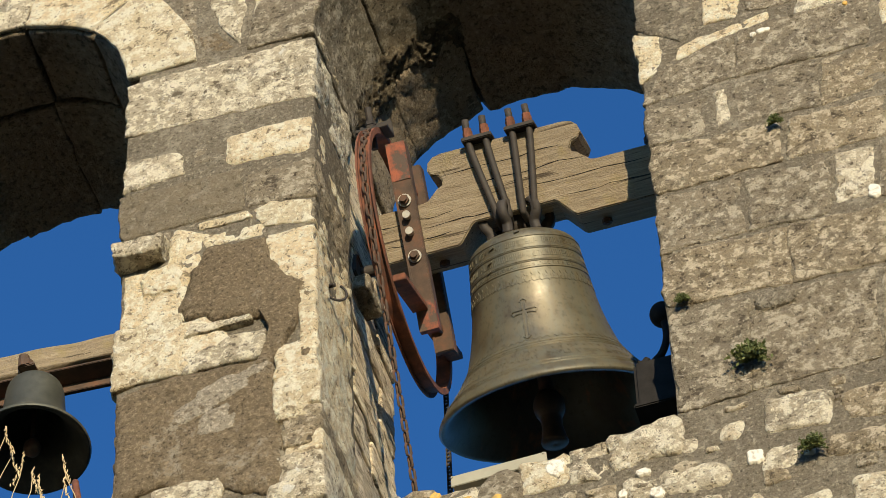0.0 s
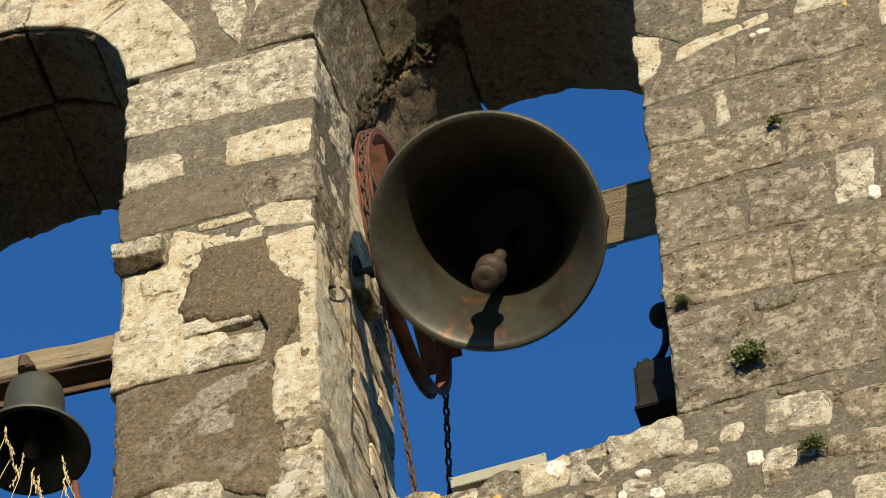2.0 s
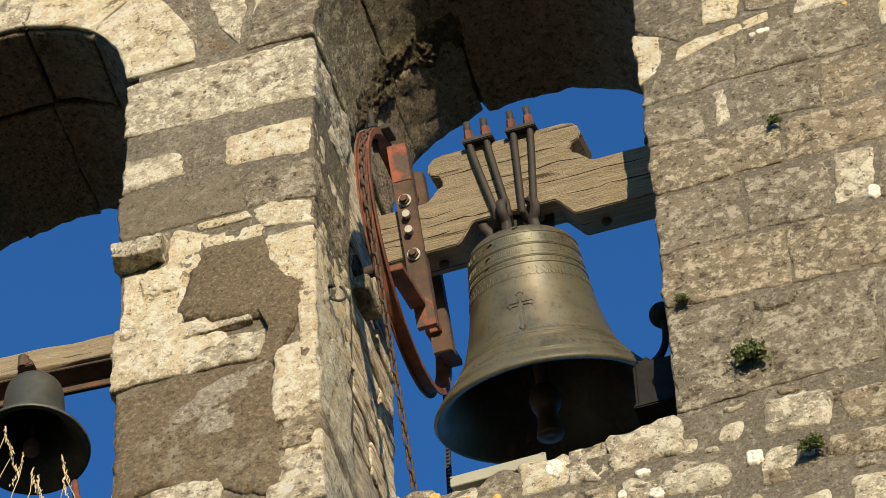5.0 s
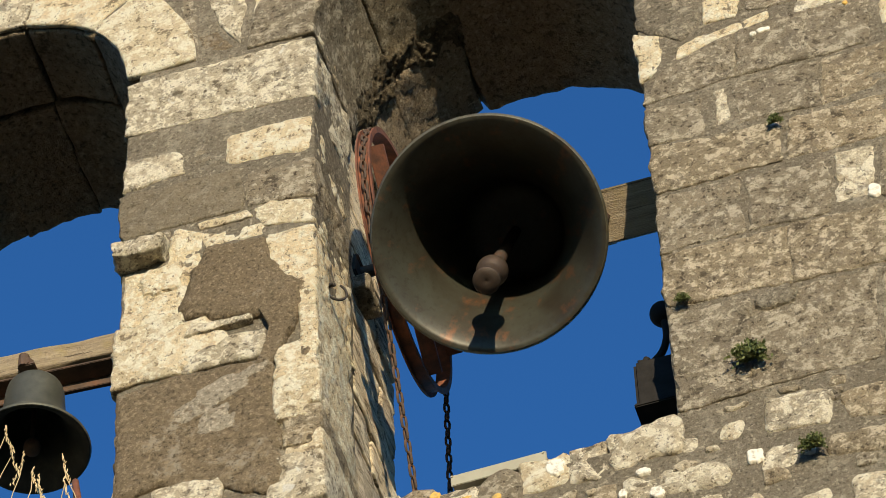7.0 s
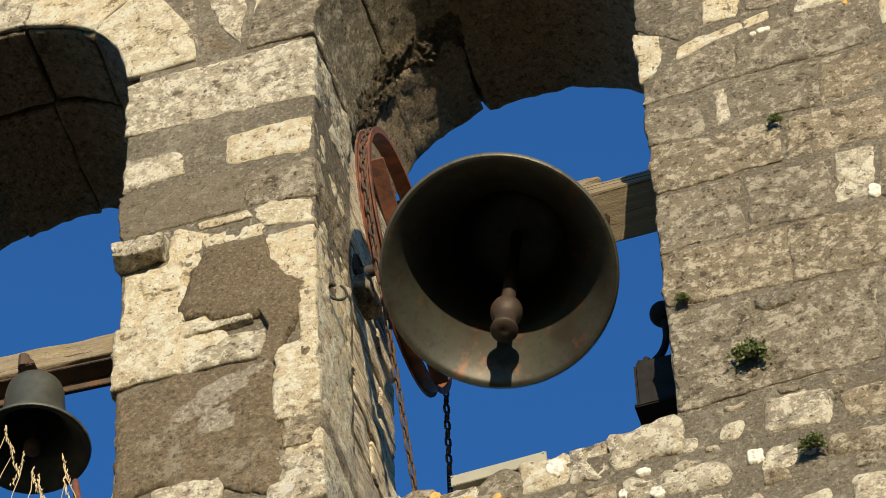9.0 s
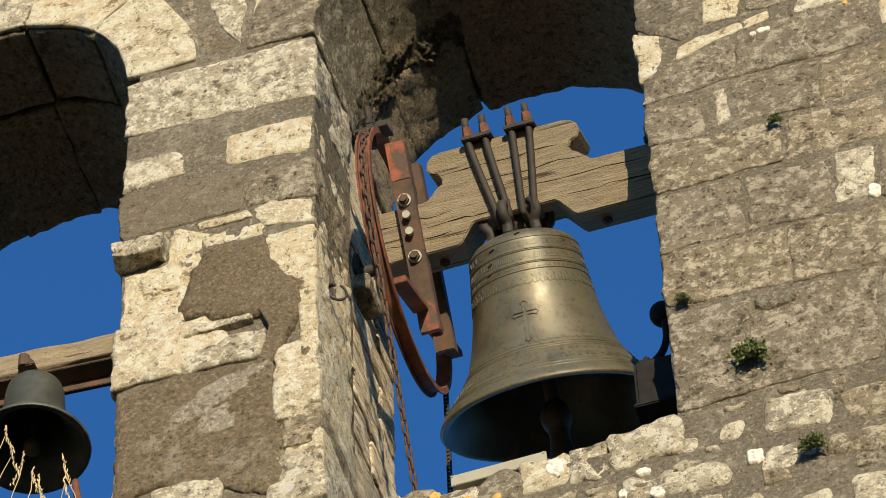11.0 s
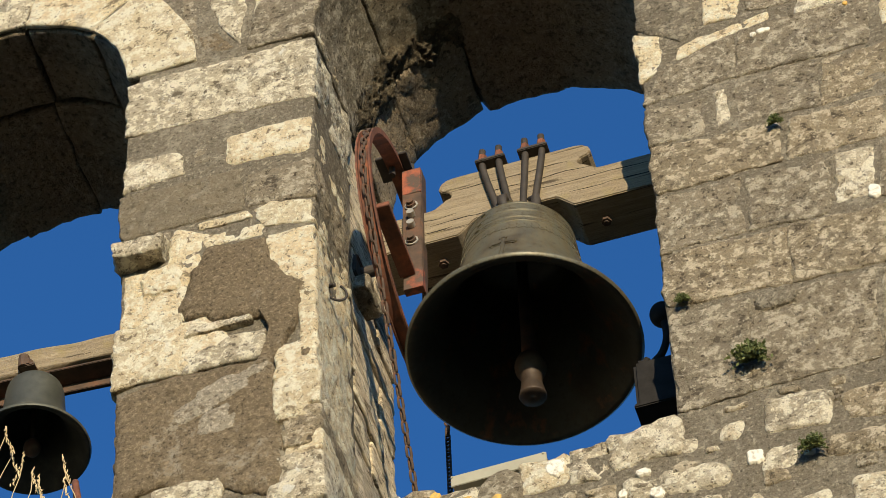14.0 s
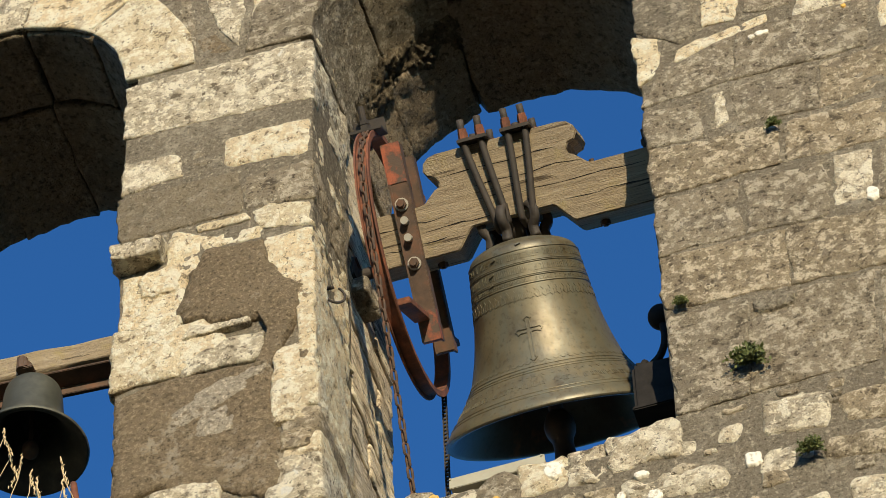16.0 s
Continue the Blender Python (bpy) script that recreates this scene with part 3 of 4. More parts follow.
def headstock():
    """An oak beam with a raised, scrolled middle and a notch above the bell."""
    half = [(0.53, 0.168), (0.335, 0.168), (0.315, 0.172), (0.29, 0.195), (0.268, 0.215), (0.25, 0.222), (0.247, 0.24), (0.258, 0.262), (0.285, 0.272), (0.297, 0.295), (0.29, 0.325),
            (0.268, 0.345), (0.235, 0.352), (0.12, 0.352), (0.0, 0.352)]
    under = [(0.0, 0.052), (0.142, 0.052), (0.152, 0.046), (0.2, -0.012), (0.212, -0.02), (0.53, -0.022)]
    right = [(x + 0.012, z) for x, z in half[::-1]][:-1] + [(0.56, 0.168), (0.56, -0.022)] + [(x + 0.012, z) for x, z in under[::-1]][1:]
    left = [(0.012 - x, z) for x, z in under[1:-1]] + [(-0.5, -0.022), (-0.5, 0.168)] + [(0.012 - x, z) for x, z in half[1:-1]]
    outline = [(0.01 + (x - 0.012) * (0.93 if abs(x) < 0.4 and z > 0.16 else 1), 0.168 + (z - 0.168) * 0.915 if z > 0.168 else z) for x, z in right + left]
    bm = bmesh.new()
    f = bm.faces.new([bm.verts.new((x, -0.068, z)) for x, z in outline])
    ext = bmesh.ops.extrude_face_region(bm, geom=[f])
    bmesh.ops.translate(bm, verts=[v for v in ext["geom"] if isinstance(v, bmesh.types.BMVert)], vec=(0, 0.186, 0))
    edges = [e for e in bm.edges if abs(e.verts[0].co.y - e.verts[1].co.y) < 1e-6]
    bmesh.ops.bevel(bm, geom=edges, offset=0.004, segments=2, affect="EDGES")
    return bm


yoke = part("headstock", headstock(), OAK, swinging_bell, "weathered grey-brown oak headstock with scrolled top")
rnd = random.Random(5)
for x0, x1, z in ((-0.48, -0.2, 0.11), (-0.3, 0.0, 0.075), (0.05, 0.5, 0.125), (0.2, 0.54, 0.06), (-0.22, 0.2, 0.25), (-0.1, 0.28, 0.19), (-0.46, -0.22, 0.035)):
    bm = bmesh.new()
    n = 9
    top = [(x0 + (x1 - x0) * i / n, z + 0.003 * math.sin(i * 1.3 + x0 * 9) + rnd.uniform(-0.002, 0.002)) for i in range(n + 1)]
    tube(bm, [(x, -0.0681, q) for x, q in top], [0.0005] + [rnd.uniform(0.0008, 0.002) for _ in range(n - 1)] + [0.0005], 6)
    part("crack", bm, BLACK, yoke)


def smooth_bar(pts):
    return [Vector(p) for p in smooth_curve(pts, 3)]


def nut(bm, x, y, z, r=0.017, h=0.026):
    lathe(bm, [(0, z), (r, z), (r, z + h), (0, z + h)], 6, x, y)
    return bm


# strap rods: pairs before and behind the headstock, under two top plates
for xt, xb, x2 in ((-0.068, -0.036, -0.024), (0.086, 0.058, 0.072)):
    bm = bmesh.new()
    box(bm, xt - 0.054, xt + 0.054, -0.105, 0.155, 0.339, 0.355, 0.003)
    plate = part("top_plate", bm, IRON, swinging_bell, "dark iron plate across the headstock")
    for y in (-0.084, 0.134):
        for dx, foot in ((-0.03, xb - 0.016), (0.03, x2 + 0.014)):
            bm = bmesh.new()
            tube(bm, smooth_bar([(foot - dx * 0.2, y * 0.55, 0.012), (foot, y * 0.92, 0.03), (foot, y, 0.06), (xt + dx, y, 0.31), (xt + dx, y, 0.425)]), 0.0125, 10)
            rod = smooth(part("strap_rod", bm, IRON, swinging_bell))
            bm = bmesh.new()
            nut(bm, xt + dx, y, 0.355, 0.0175, 0.024)
            nut(bm, xt + dx, y, 0.379, 0.0155, 0.012)
            part("nut", bm, RUST, rod, "rusty hexagonal nut")

# through bolts of the headstock
for x in (-0.28, 0.305):
    bm = bmesh.new()
    tube(bm, [(x, 0.025, -0.045), (x, 0.025, 0.2)], 0.009, 8)
    nut(bm, x, 0.025, 0.168, 0.016, 0.016)
    nut(bm, x, 0.025, -0.04, 0.018, 0.016)
    part("through_bolt", bm, RUST_BROWN, swinging_bell)
bm = bmesh.new()
box(bm, 0.5, 0.53, -0.07, 0.07, 0.168, 0.18, 0.002)
tube(bm, [(0.515, -0.05, 0.175), (0.515, -0.05, 0.235)], 0.013, 8)
nut(bm, 0.515, -0.05, 0.18, 0.02, 0.02)
part("end_clamp", bm, IRON, swinging_bell)
for x0, x1 in ((-0.57, -0.48), (0.55, 0.62)):
    bm = bmesh.new()
    tube(bm, [(x0, 0, 0), (x1, 0, 0)], 0.022, 16)
    part("gudgeon", bm, IRON, swinging_bell, "iron pivot pin")

# rope wheel: an iron channel ring with a chain in its groove
WX, WR = -0.415, 0.462


def wheel_ring():
    bm = bmesh.new()
    n = 96
    prof = [(-0.026, 0.016), (-0.02, 0.016), (-0.02, 0.0), (0.02, 0.0), (0.02, 0.016), (0.026, 0.016), (0.026, -0.006), (-0.026, -0.006)]
    rings = []
    for i in range(n):
        a = 2 * math.pi * i / n
        rings.append([bm.verts.new((WX + dx, (WR + dr) * math.cos(a), (WR + dr) * math.sin(a))) for dx, dr in prof])
    for i in range(n):
        for k in range(len(prof)):
            bm.faces.new((rings[i][k], rings[i][(k + 1) % len(prof)], rings[(i + 1) % n][(k + 1) % len(prof)], rings[(i + 1) % n][k]))
    return bm


wheel = part("wheel", wheel_ring(), RUST, swinging_bell, "rusty iron chain wheel with a grooved rim")


def link_mesh(length=0.05, width=0.03, wire=0.0055):
    bm = bmesh.new()
    r = width / 2 - wire
    h = length / 2 - wire - r
    pts = [(r * math.cos(a), 0, h + r * math.sin(a)) for a in [math.pi * i / 5 for i in range(6)]]
    pts += [(r * math.cos(a), 0, -h + r * math.sin(a)) for a in [math.pi + math.pi * i / 5 for i in range(6)]]
    tube(bm, pts, wire, 6, True)
    return bm


for y0, y1, lab in ((-0.098, -0.07, "rust-streaked channel bar with red paint remains"), (0.12, 0.148, "dark rusty channel bar")):
    bm = bmesh.new()
    box(bm, -0.385, -0.322, y0, y1, -0.31, 0.405, 0.003)
    box(bm, -0.388, -0.38, y0 - 0.002, y1, -0.31, 0.405)
    box(bm, -0.328, -0.32, y0 + 0.01, y1 + 0.03, -0.31, 0.405)
    bar = part("wheel_bar", bm, RUST_BROWN, swinging_bell, lab)
    if y0 < 0:
        bm = bmesh.new()
        box(bm, -0.3885, -0.3215, y0 - 0.0025, y1, 0.26, 0.4065, 0.001)
        part("paint", bm, RED_LEAD, bar, "flaking red lead paint")
        bm = bmesh.new()
        box(bm, -0.3885, -0.3195, y0 - 0.0025, y1, -0.3115, -0.2, 0.001)
        part("paint", bm, RED_LEAD, bar, "flaking red lead paint")
        for z, big in ((0.182, 1), (0.121, 0), (0.059, 0), (-0.032, 1)):
            bm = bmesh.new()
            r = 0.019 if big else 0.014
            tube(bm, [(-0.356, y0 - 0.002, z), (-0.356, y0 - (0.016 if big else 0.024), z)], r, 6 if big else 12)
            if big:
                washer = bmesh.new()
                tube(washer, [(-0.356, y0 - 0.001, z), (-0.356, y0 - 0.006, z)], 0.024, 16)
                part("washer", washer, ZINC, bar, "bright steel washer")
                tube(bm, [(-0.356, y0 - 0.012, z), (-0.356, y0 - 0.026, z)], 0.012, 10)
            part("bolt", bm, RUST_BROWN if big else ZINC, bar, "rusty bolt head" if big else "bright steel bolt")
    for z in ((-0.225,) if y0 < 0 else (-0.225, 0.3)):
        s = -1 if y0 < 0 else 1
        bm = bmesh.new()
        yy = s * math.sqrt(WR * WR - z * z)
        box(bm, -0.4, -0.345, min(yy, s * 0.1), max(yy, s * 0.1), z - 0.012, z + 0.012, 0.002)
        part("tab", bm, RUST, bar)
# chain anchor on the rim
bm = bmesh.new()
box(bm, -0.475, -0.36, -0.145, -0.045, 0.455, 0.468, 0.002)
box(bm, -0.475, -0.36, -0.05, -0.04, 0.455, 0.52, 0.002)
tube(bm, [(-0.425, -0.1, 0.4), (-0.425, -0.1, 0.56)], 0.012, 10)
nut(bm, -0.425, -0.1, 0.468, 0.022, 0.02)
nut(bm, -0.425, -0.1, 0.492, 0.02, 0.014)
part("chain_anchor", bm, IRON, swinging_bell, "dark iron bracket with a threaded bolt")

# the clapper swings in the bell
clapper = empty("clapper", Matrix.Translation((0, 0, -0.098)))
clapper.parent = swinging_bell
bm = bmesh.new()
tube(bm, [(0, 0, 0.05), (0, 0, -0.2), (0, 0, -0.54)], [0.018, 0.02, 0.026], 14)
smooth(part("shaft", bm, SHADED_RUST, clapper))
bm = bmesh.new()
lathe(bm, smooth_curve([(0.0, -0.535), (0.028, -0.542), (0.046, -0.565), (0.054, -0.595), (0.05, -0.625), (0.036, -0.65)], 4) + [(0.0, -0.656)], 32)
smooth(part("ball", bm, CLAPPER_IRON, clapper, "brown iron clapper ball"))
bm = bmesh.new()
lathe(bm, smooth_curve([(0.04, -0.642), (0.036, -0.66), (0.037, -0.69), (0.045, -0.73), (0.047, -0.74)], 4) + [(0.044, -0.746), (0.004, -0.746), (0.0, -0.743)], 28)
smooth(part("flight", bm, CLAPPER_IRON, clapper))

# ---- the small bell in the other opening ----
beam = tagged(empty("timber_beam", pose(-1.8, 0.46, 15.07, 0, 4.5, 0)), "weathered timber beam spanning the smaller arched opening", "beam")
verts, faces, outs = grid_box(-0.62, 0.62, -0.065, 0.07, -0.055, 0.06, 0.012, 0.04)
smooth(part("timber", ([v + d * 0.011 * (noise.noise(v * 7) + noise.noise(Vector((v.x * 3, v.y * 30, v.z * 30)))) for v, d in zip(verts, outs)], faces), OAK, beam))
bm = bmesh.new()
box(bm, -0.6, 0.6, -0.05, 0.068, -0.07, -0.06, 0.002)
box(bm, -0.6, 0.6, 0.02, 0.03, -0.11, -0.06, 0.002)
part("steel_angle", bm, RUST_BROWN, beam, "dark rusty steel angle under the beam")

small_bell = tagged(empty("small_bell", Matrix.Translation((-1.742, 0.45, 14.64))), "small dull grey-green bronze bell hanging from a timber beam", "bell")
sp = smooth_curve([(0.0, 0.345), (0.06, 0.34), (0.092, 0.318), (0.102, 0.285), (0.107, 0.22), (0.114, 0.15), (0.13, 0.09), (0.158, 0.045), (0.188, 0.014), (0.2, 0.0)], 5)
si = smooth_curve([(0.196, -0.004), (0.182, 0.004), (0.15, 0.038), (0.12, 0.085), (0.1, 0.15), (0.09, 0.24), (0.07, 0.3), (0.0, 0.315)], 5)
bm = bmesh.new()
lathe(bm, sp + si, 72)
smooth(part("body", bm, VERDIGRIS, small_bell))
bm = bmesh.new()
lathe(bm, [(0.199, -0.003), (0.203, 0.004), (0.196, 0.014)], 72)
smooth(part("lip", bm, VERDIGRIS, small_bell))
bm = bmesh.new()
tube(bm, [(0, 0, 0.33), (0, 0, 0.46)], 0.016, 10)
nut(bm, 0, -0.085, 0.345, 0.022, 0.03)
box(bm, -0.03, 0.03, -0.1, 0.02, 0.338, 0.352, 0.003)
tube(bm, [(-0.012, -0.09, 0.34), (-0.012, -0.09, 0.4)], 0.02, 10)
part("hanger", bm, RUST_BROWN, small_bell, "rusty hanging bolt")
bm = bmesh.new()
tube(bm, [(0, 0, 0.31), (0, 0, 0.05)], 0.009, 8)
lathe(bm, smooth_curve([(0.0, 0.05), (0.022, 0.035), (0.03, 0.01), (0.024, -0.015), (0.0, -0.025)], 4), 20)
smooth(part("clapper", bm, RUST_BROWN, small_bell))

bm = bmesh.new()
tube(bm, [(-1.385, 0.12, 13.29), (-1.41, 0.12, 13.66), (-1.445, 0.12, 13.985)], [0.022, 0.02, 0.011], 10)
tagged(smooth(part("rusty_rod", bm, RUST)), "rusty orange-brown iron rod standing on the sill", "rod")


def dry_grass():
    """Tall dead grass on the sill: bent stalks with seed heads and a few blades."""
    rnd = random.Random(11)
    bm = bmesh.new()
    spots = [(-1.675, 14.2, 0.03), (-1.665, 14.12, 0.06), (-1.61, 14.02, 0.02), (-1.585, 13.98, 0.06), (-1.53, 13.9, 0.03), (-1.47, 14.08, 0.12), (-1.43, 13.84, 0.02),
             (-1.7, 14.05, 0.05), (-1.3, 13.86, 0.05)]
    for x, z, y in spots:
        lean = rnd.uniform(-0.05, 0.09)
        pts = [Vector((x + lean * (1 - (i / 9)) * 1.2 + 0.02 * math.sin(i + x * 20), y + 0.02 * math.sin(i * 0.7), 13.28 + (z - 13.28) * i / 9)) for i in range(10)]
        tube(bm, pts, [0.0027 - 0.0012 * i / 9 for i in range(10)], 5)
        tip = pts[-1]
        side = rnd.choice((-1, 1))
        for k in range(22):
            f = k / 21
            c = tip + Vector((side * 0.035 * f * f + rnd.uniform(-0.0035, 0.0035), rnd.uniform(-0.004, 0.004), 0.05 - 0.15 * f))
            d = Vector((rnd.uniform(-0.5, 0.5), rnd.uniform(-0.4, 0.4), 1)).normalized() * 0.011
            tube(bm, [c - d, c, c + d], [0.0008, 0.0027, 0.0006], 5)
    for _ in range(10):
        x, y = rnd.uniform(-1.78, -1.32), rnd.uniform(0.0, 0.15)
        h, lean = rnd.uniform(0.35, 0.6), rnd.uniform(-0.25, 0.25)
        pts = [Vector((x + lean * (i / 6) ** 2, y, 13.28 + h * (i / 6) * (1 - 0.1 * i / 6))) for i in range(7)]
        tube(bm, pts, [0.002 * (1 - i / 6.5) for i in range(7)], 4)
    return bm


tagged(part("dry_grass", dry_grass(), STRAW), "tall dead straw-coloured grass with seed heads on the sill", "grass", kind="stuff")

# ---- fittings round the large opening ----
hammer = tagged(empty("bell_hammer", Matrix.Translation((0.47, 0.36, 13.97))), "black electric bell hammer fixed to the stone jamb", "hammer")
bm = bmesh.new()
box(bm, -0.075, 0.125, -0.06, 0.1, -0.11, 0.12, 0.012)
part("motor_box", bm, BLACK, hammer)
bm = bmesh.new()
box(bm, -0.08, 0.125, -0.068, 0.108, -0.118, -0.1, 0.004)
part("base_plate", bm, BLACK, hammer)
bm = bmesh.new()
tube(bm, [(p[0], 0.0, p[1]) for p in smooth_curve([(-0.03, 0.12), (-0.02, 0.16), (0.012, 0.2), (0.032, 0.26), (0.036, 0.32), (0.03, 0.37)], 4)], 0.013, 10)
smooth(part("arm", bm, BLACK, hammer))
bm = bmesh.new()
bmesh.ops.create_uvsphere(bm, u_segments=24, v_segments=14, radius=0.045, matrix=Matrix.Translation((0.03, 0, 0.4)))
smooth(part("head", bm, BLACK, hammer, "round black striking head"))
bm = bmesh.new()
tube(bm, [(-0.055, -0.03, 0.1), (-0.03, -0.03, 0.15)], 0.014, 8)
tube(bm, [(-0.06, -0.04, 0.13), (0.0, -0.02, 0.14)], 0.01, 8)
part("hinge", bm, BLACK, hammer)

bm = bmesh.new()
box(bm, -0.155, 0.155, 0.03, 0.3, 0.0, 0.012, 0.002)
box(bm, -0.155, 0.155, 0.024, 0.032, -0.02, 0.03, 0.002)
for x in (-0.15, 0.146):
    tube(bm, [(x, 0.02, 0.022), (x, 0.03, 0.022)], 0.004, 6)
strip = tagged(part("sheet_metal_strip", bm, SHEET), "pale beige folded sheet metal strip lying on the sill", "metal strip")
strip.location = (0.0, 0.0, 13.385)
strip.rotation_euler = (0, radians(-1.0), 0)

ring = tagged(empty("iron_ring", Matrix.Translation((-0.565, 0.118, 14.62))), "thin dark iron ring hanging from the pier", "ring")
bm = bmesh.new()
tube(bm, [(0.02 + 0.03 * math.sin(a), 0.02 * math.sin(a), 0.042 * math.cos(a)) for a in [0.4 + 5.5 * i / 20 for i in range(21)]], 0.0045, 8)
smooth(part("hoop", bm, IRON, ring))
bm = bmesh.new()
tube(bm, [(-0.05, 0, 0.04), (0.018, 0.0, 0.04)], 0.006, 8)
part("staple", bm, IRON, ring)

for x in (-0.585, 0.585):
    s = -1 if x < 0 else 1
    bearing = tagged(empty("bearing", Matrix.Translation((x, 0.5, 15.2))), "dark iron bearing block let into the stone pier", "bearing", group="bell bearings")
    bm = bmesh.new()
    box(bm, -0.03 if s < 0 else -0.014, 0.014 if s < 0 else 0.03, -0.07, 0.07, -0.06, 0.035, 0.005)
    part("block", bm, IRON, bearing)
    bm = bmesh.new()
    box(bm, -0.02, 0.02, -0.055, 0.055, 0.035, 0.05, 0.004)
    part("cap", bm, RUST_BROWN, bearing)


def wall_plant(x, z, size, seed, y=-0.02):
    """A small tuft rooted in a joint: many short arching stems with tiny leaves."""
    rnd = random.Random(seed)
    base = tagged(empty("wall_plant", Matrix.Translation((x, y, z))), "small green tuft of fern growing from a wall joint", "plant", group="wall plants")
    bm = bmesh.new()
    leaf = bmesh.new()
    for _ in range(120):
        a, e = rnd.uniform(0, 2 * math.pi), rnd.uniform(-0.7, 1.3)
        d = Vector((math.cos(a) * math.cos(e), -abs(math.sin(a) * math.cos(e)) * 0.8 - 0.15, math.sin(e) * 0.8)).normalized()
        ln = size * rnd.uniform(0.2, 0.5) * (1 + 0.3 * noise.noise(d * 2 + Vector((seed, 0, 0))))
        pts = [d * ln * i / 4 + Vector((0, 0, -0.3 * ln * (i / 4) ** 2)) for i in range(5)]
        tube(bm, pts, [0.0015, 0.0013, 0.001, 0.0008, 0.0005], 4)
        for i in range(1, 5):
            for s in range(3):
                o = pts[i] + Vector((rnd.uniform(-1, 1), rnd.uniform(-1, 0), rnd.uniform(-1, 1))) * size * 0.03
                u = Vector((rnd.uniform(-1, 1), rnd.uniform(-1, 0.3), rnd.uniform(-0.4, 1))).normalized()
                w = u.cross(Vector((rnd.uniform(-1, 1), rnd.uniform(-1, 1), rnd.uniform(-1, 1)))).normalized()
                q = size * rnd.uniform(0.06, 0.12)
                vs = [leaf.verts.new(o), leaf.verts.new(o + u * q * 0.5 + w * q * 0.35), leaf.verts.new(o + u * q), leaf.verts.new(o + u * q * 0.5 - w * q * 0.35)]
                leaf.faces.new(vs)
    tagged(part("stems", bm, FERN, base), kind="stuff")
    tagged(part("leaves", leaf, FERN, base), kind="stuff")


wall_plant(0.838, 13.553, 0.14, 1)
wall_plant(0.993, 13.062, 0.105, 2)
wall_plant(1.012, 14.725, 0.065, 3)
wall_plant(0.645, 13.925, 0.06, 4)

# ---- hanging chains ----
drive_chain = tagged(empty("drive_chain", Matrix.Translation(PIVOT + Vector((WX, 0, 0)))), "dark rusty iron chain running over the bell wheel and hanging down", "chain")
CHAIN_R, LEAVE, PITCH = WR + 0.009, radians(205), 0.0455
chain_links = []
bm = link_mesh(0.054, 0.027, 0.005)
link_data = bpy.data.meshes.new("link")
bm.to_mesh(link_data)
bm.free()
link_data.materials.append(RUST_BROWN)
for i in range(92):
    ob = new("link", link_data)
    ob.parent = drive_chain
    chain_links.append((ob, 0.35 - i * PITCH, 45 if i % 2 else -45))
bm = bmesh.new()
for i in range(90):
    z = -i * 0.02
    box(bm, -0.008, -0.005, -0.008, 0.008, z - 0.019, z)
    box(bm, 0.005, 0.008, -0.008, 0.008, z - 0.019, z)
    tube(bm, [(-0.009, 0, z - 0.01), (0.009, 0, z - 0.01)], 0.006, 6)
lower_chain = tagged(part("roller_chain", bm, IRON, drive_chain, "thin dark roller chain"), kind="stuff")


def chain_pose(s, twist):
    """The pose at a length s below the point where the far strand leaves the wheel; less than 0 lies on the wheel and beyond."""
    a = -s / CHAIN_R
    spin = Matrix.Rotation(radians(twist), 4, "Z")
    if a <= 0:
        return Matrix.Translation((0, CHAIN_R, -s)) @ spin
    if a <= LEAVE:
        return Matrix.Rotation(a, 4, "X") @ Matrix.Translation((0, CHAIN_R, 0)) @ spin
    m = Matrix.Rotation(LEAVE, 4, "X") @ Matrix.Translation((0, CHAIN_R, 0))
    return m @ Matrix.Translation((0, 0, (a - LEAVE) * CHAIN_R)) @ spin



# ---- stones of the wall ----
rnd = random.Random(2)


def face_stone(x0, x1, z0, z1, mat, proud=None, deep=0.14, rough=0.011, **kw):
    """A stone in the front face, a little proud of the mortar."""
    p = rnd.uniform(0.004, 0.012) if proud is None else proud
    kw.setdefault("r", 0.013)
    return stone(wall, x0 - 0.006, x1 + 0.004, -p, deep, z0 - 0.006, z1 + 0.006, mat, rough, **kw)


# piers' quoins and their weathered faces, from the springing down
LEFT, RIGHT = -1.274, -0.572


def ashlar(mat, a, b, c, d, proud=None, deep=0.14, rough=0.0065, **kw):
    """A stone of the front face by its corners: upper near the small arch, upper far, lower far, lower near."""
    p = rnd.uniform(0.003, 0.007) if proud is None else proud if proud > 0.025 else proud * 0.55
    kw.setdefault("r", 0.011)
    return slab(wall, (a, b, c, d), -p, deep, mat, rough, **kw)


ashlar(PALE, (-1.272, 15.958), (-0.574, 15.956), (-0.578, 15.605), (-1.272, 15.65), 0.012, 0.42)
ashlar(CREAM, (-0.905, 15.51), (-0.58, 15.5), (-0.578, 15.281), (-0.914, 15.315), 0.014, 0.36, r=0.035)
ashlar(GREY, (-1.008, 15.462), (-0.956, 15.479), (-0.939, 15.37), (-1.033, 15.38), 0.004)
ashlar(PALE, (-1.276, 15.511), (-1.059, 15.475), (-1.045, 15.345), (-1.275, 15.32), 0.012, 0.4)
ashlar(FLAT, (-1.276, 15.305), (-0.842, 15.292), (-0.831, 15.046), (-1.276, 15.05), 0.012, 0.45, 0.006)
ashlar(GREY, (-0.822, 15.245), (-0.576, 15.24), (-0.574, 15.017), (-0.822, 15.05), 0.012, 0.38)
ashlar(CREAM, (-0.81, 15.042), (-0.578, 15.012), (-0.576, 14.874), (-0.76, 14.92), 0.014, 0.36, 0.012)
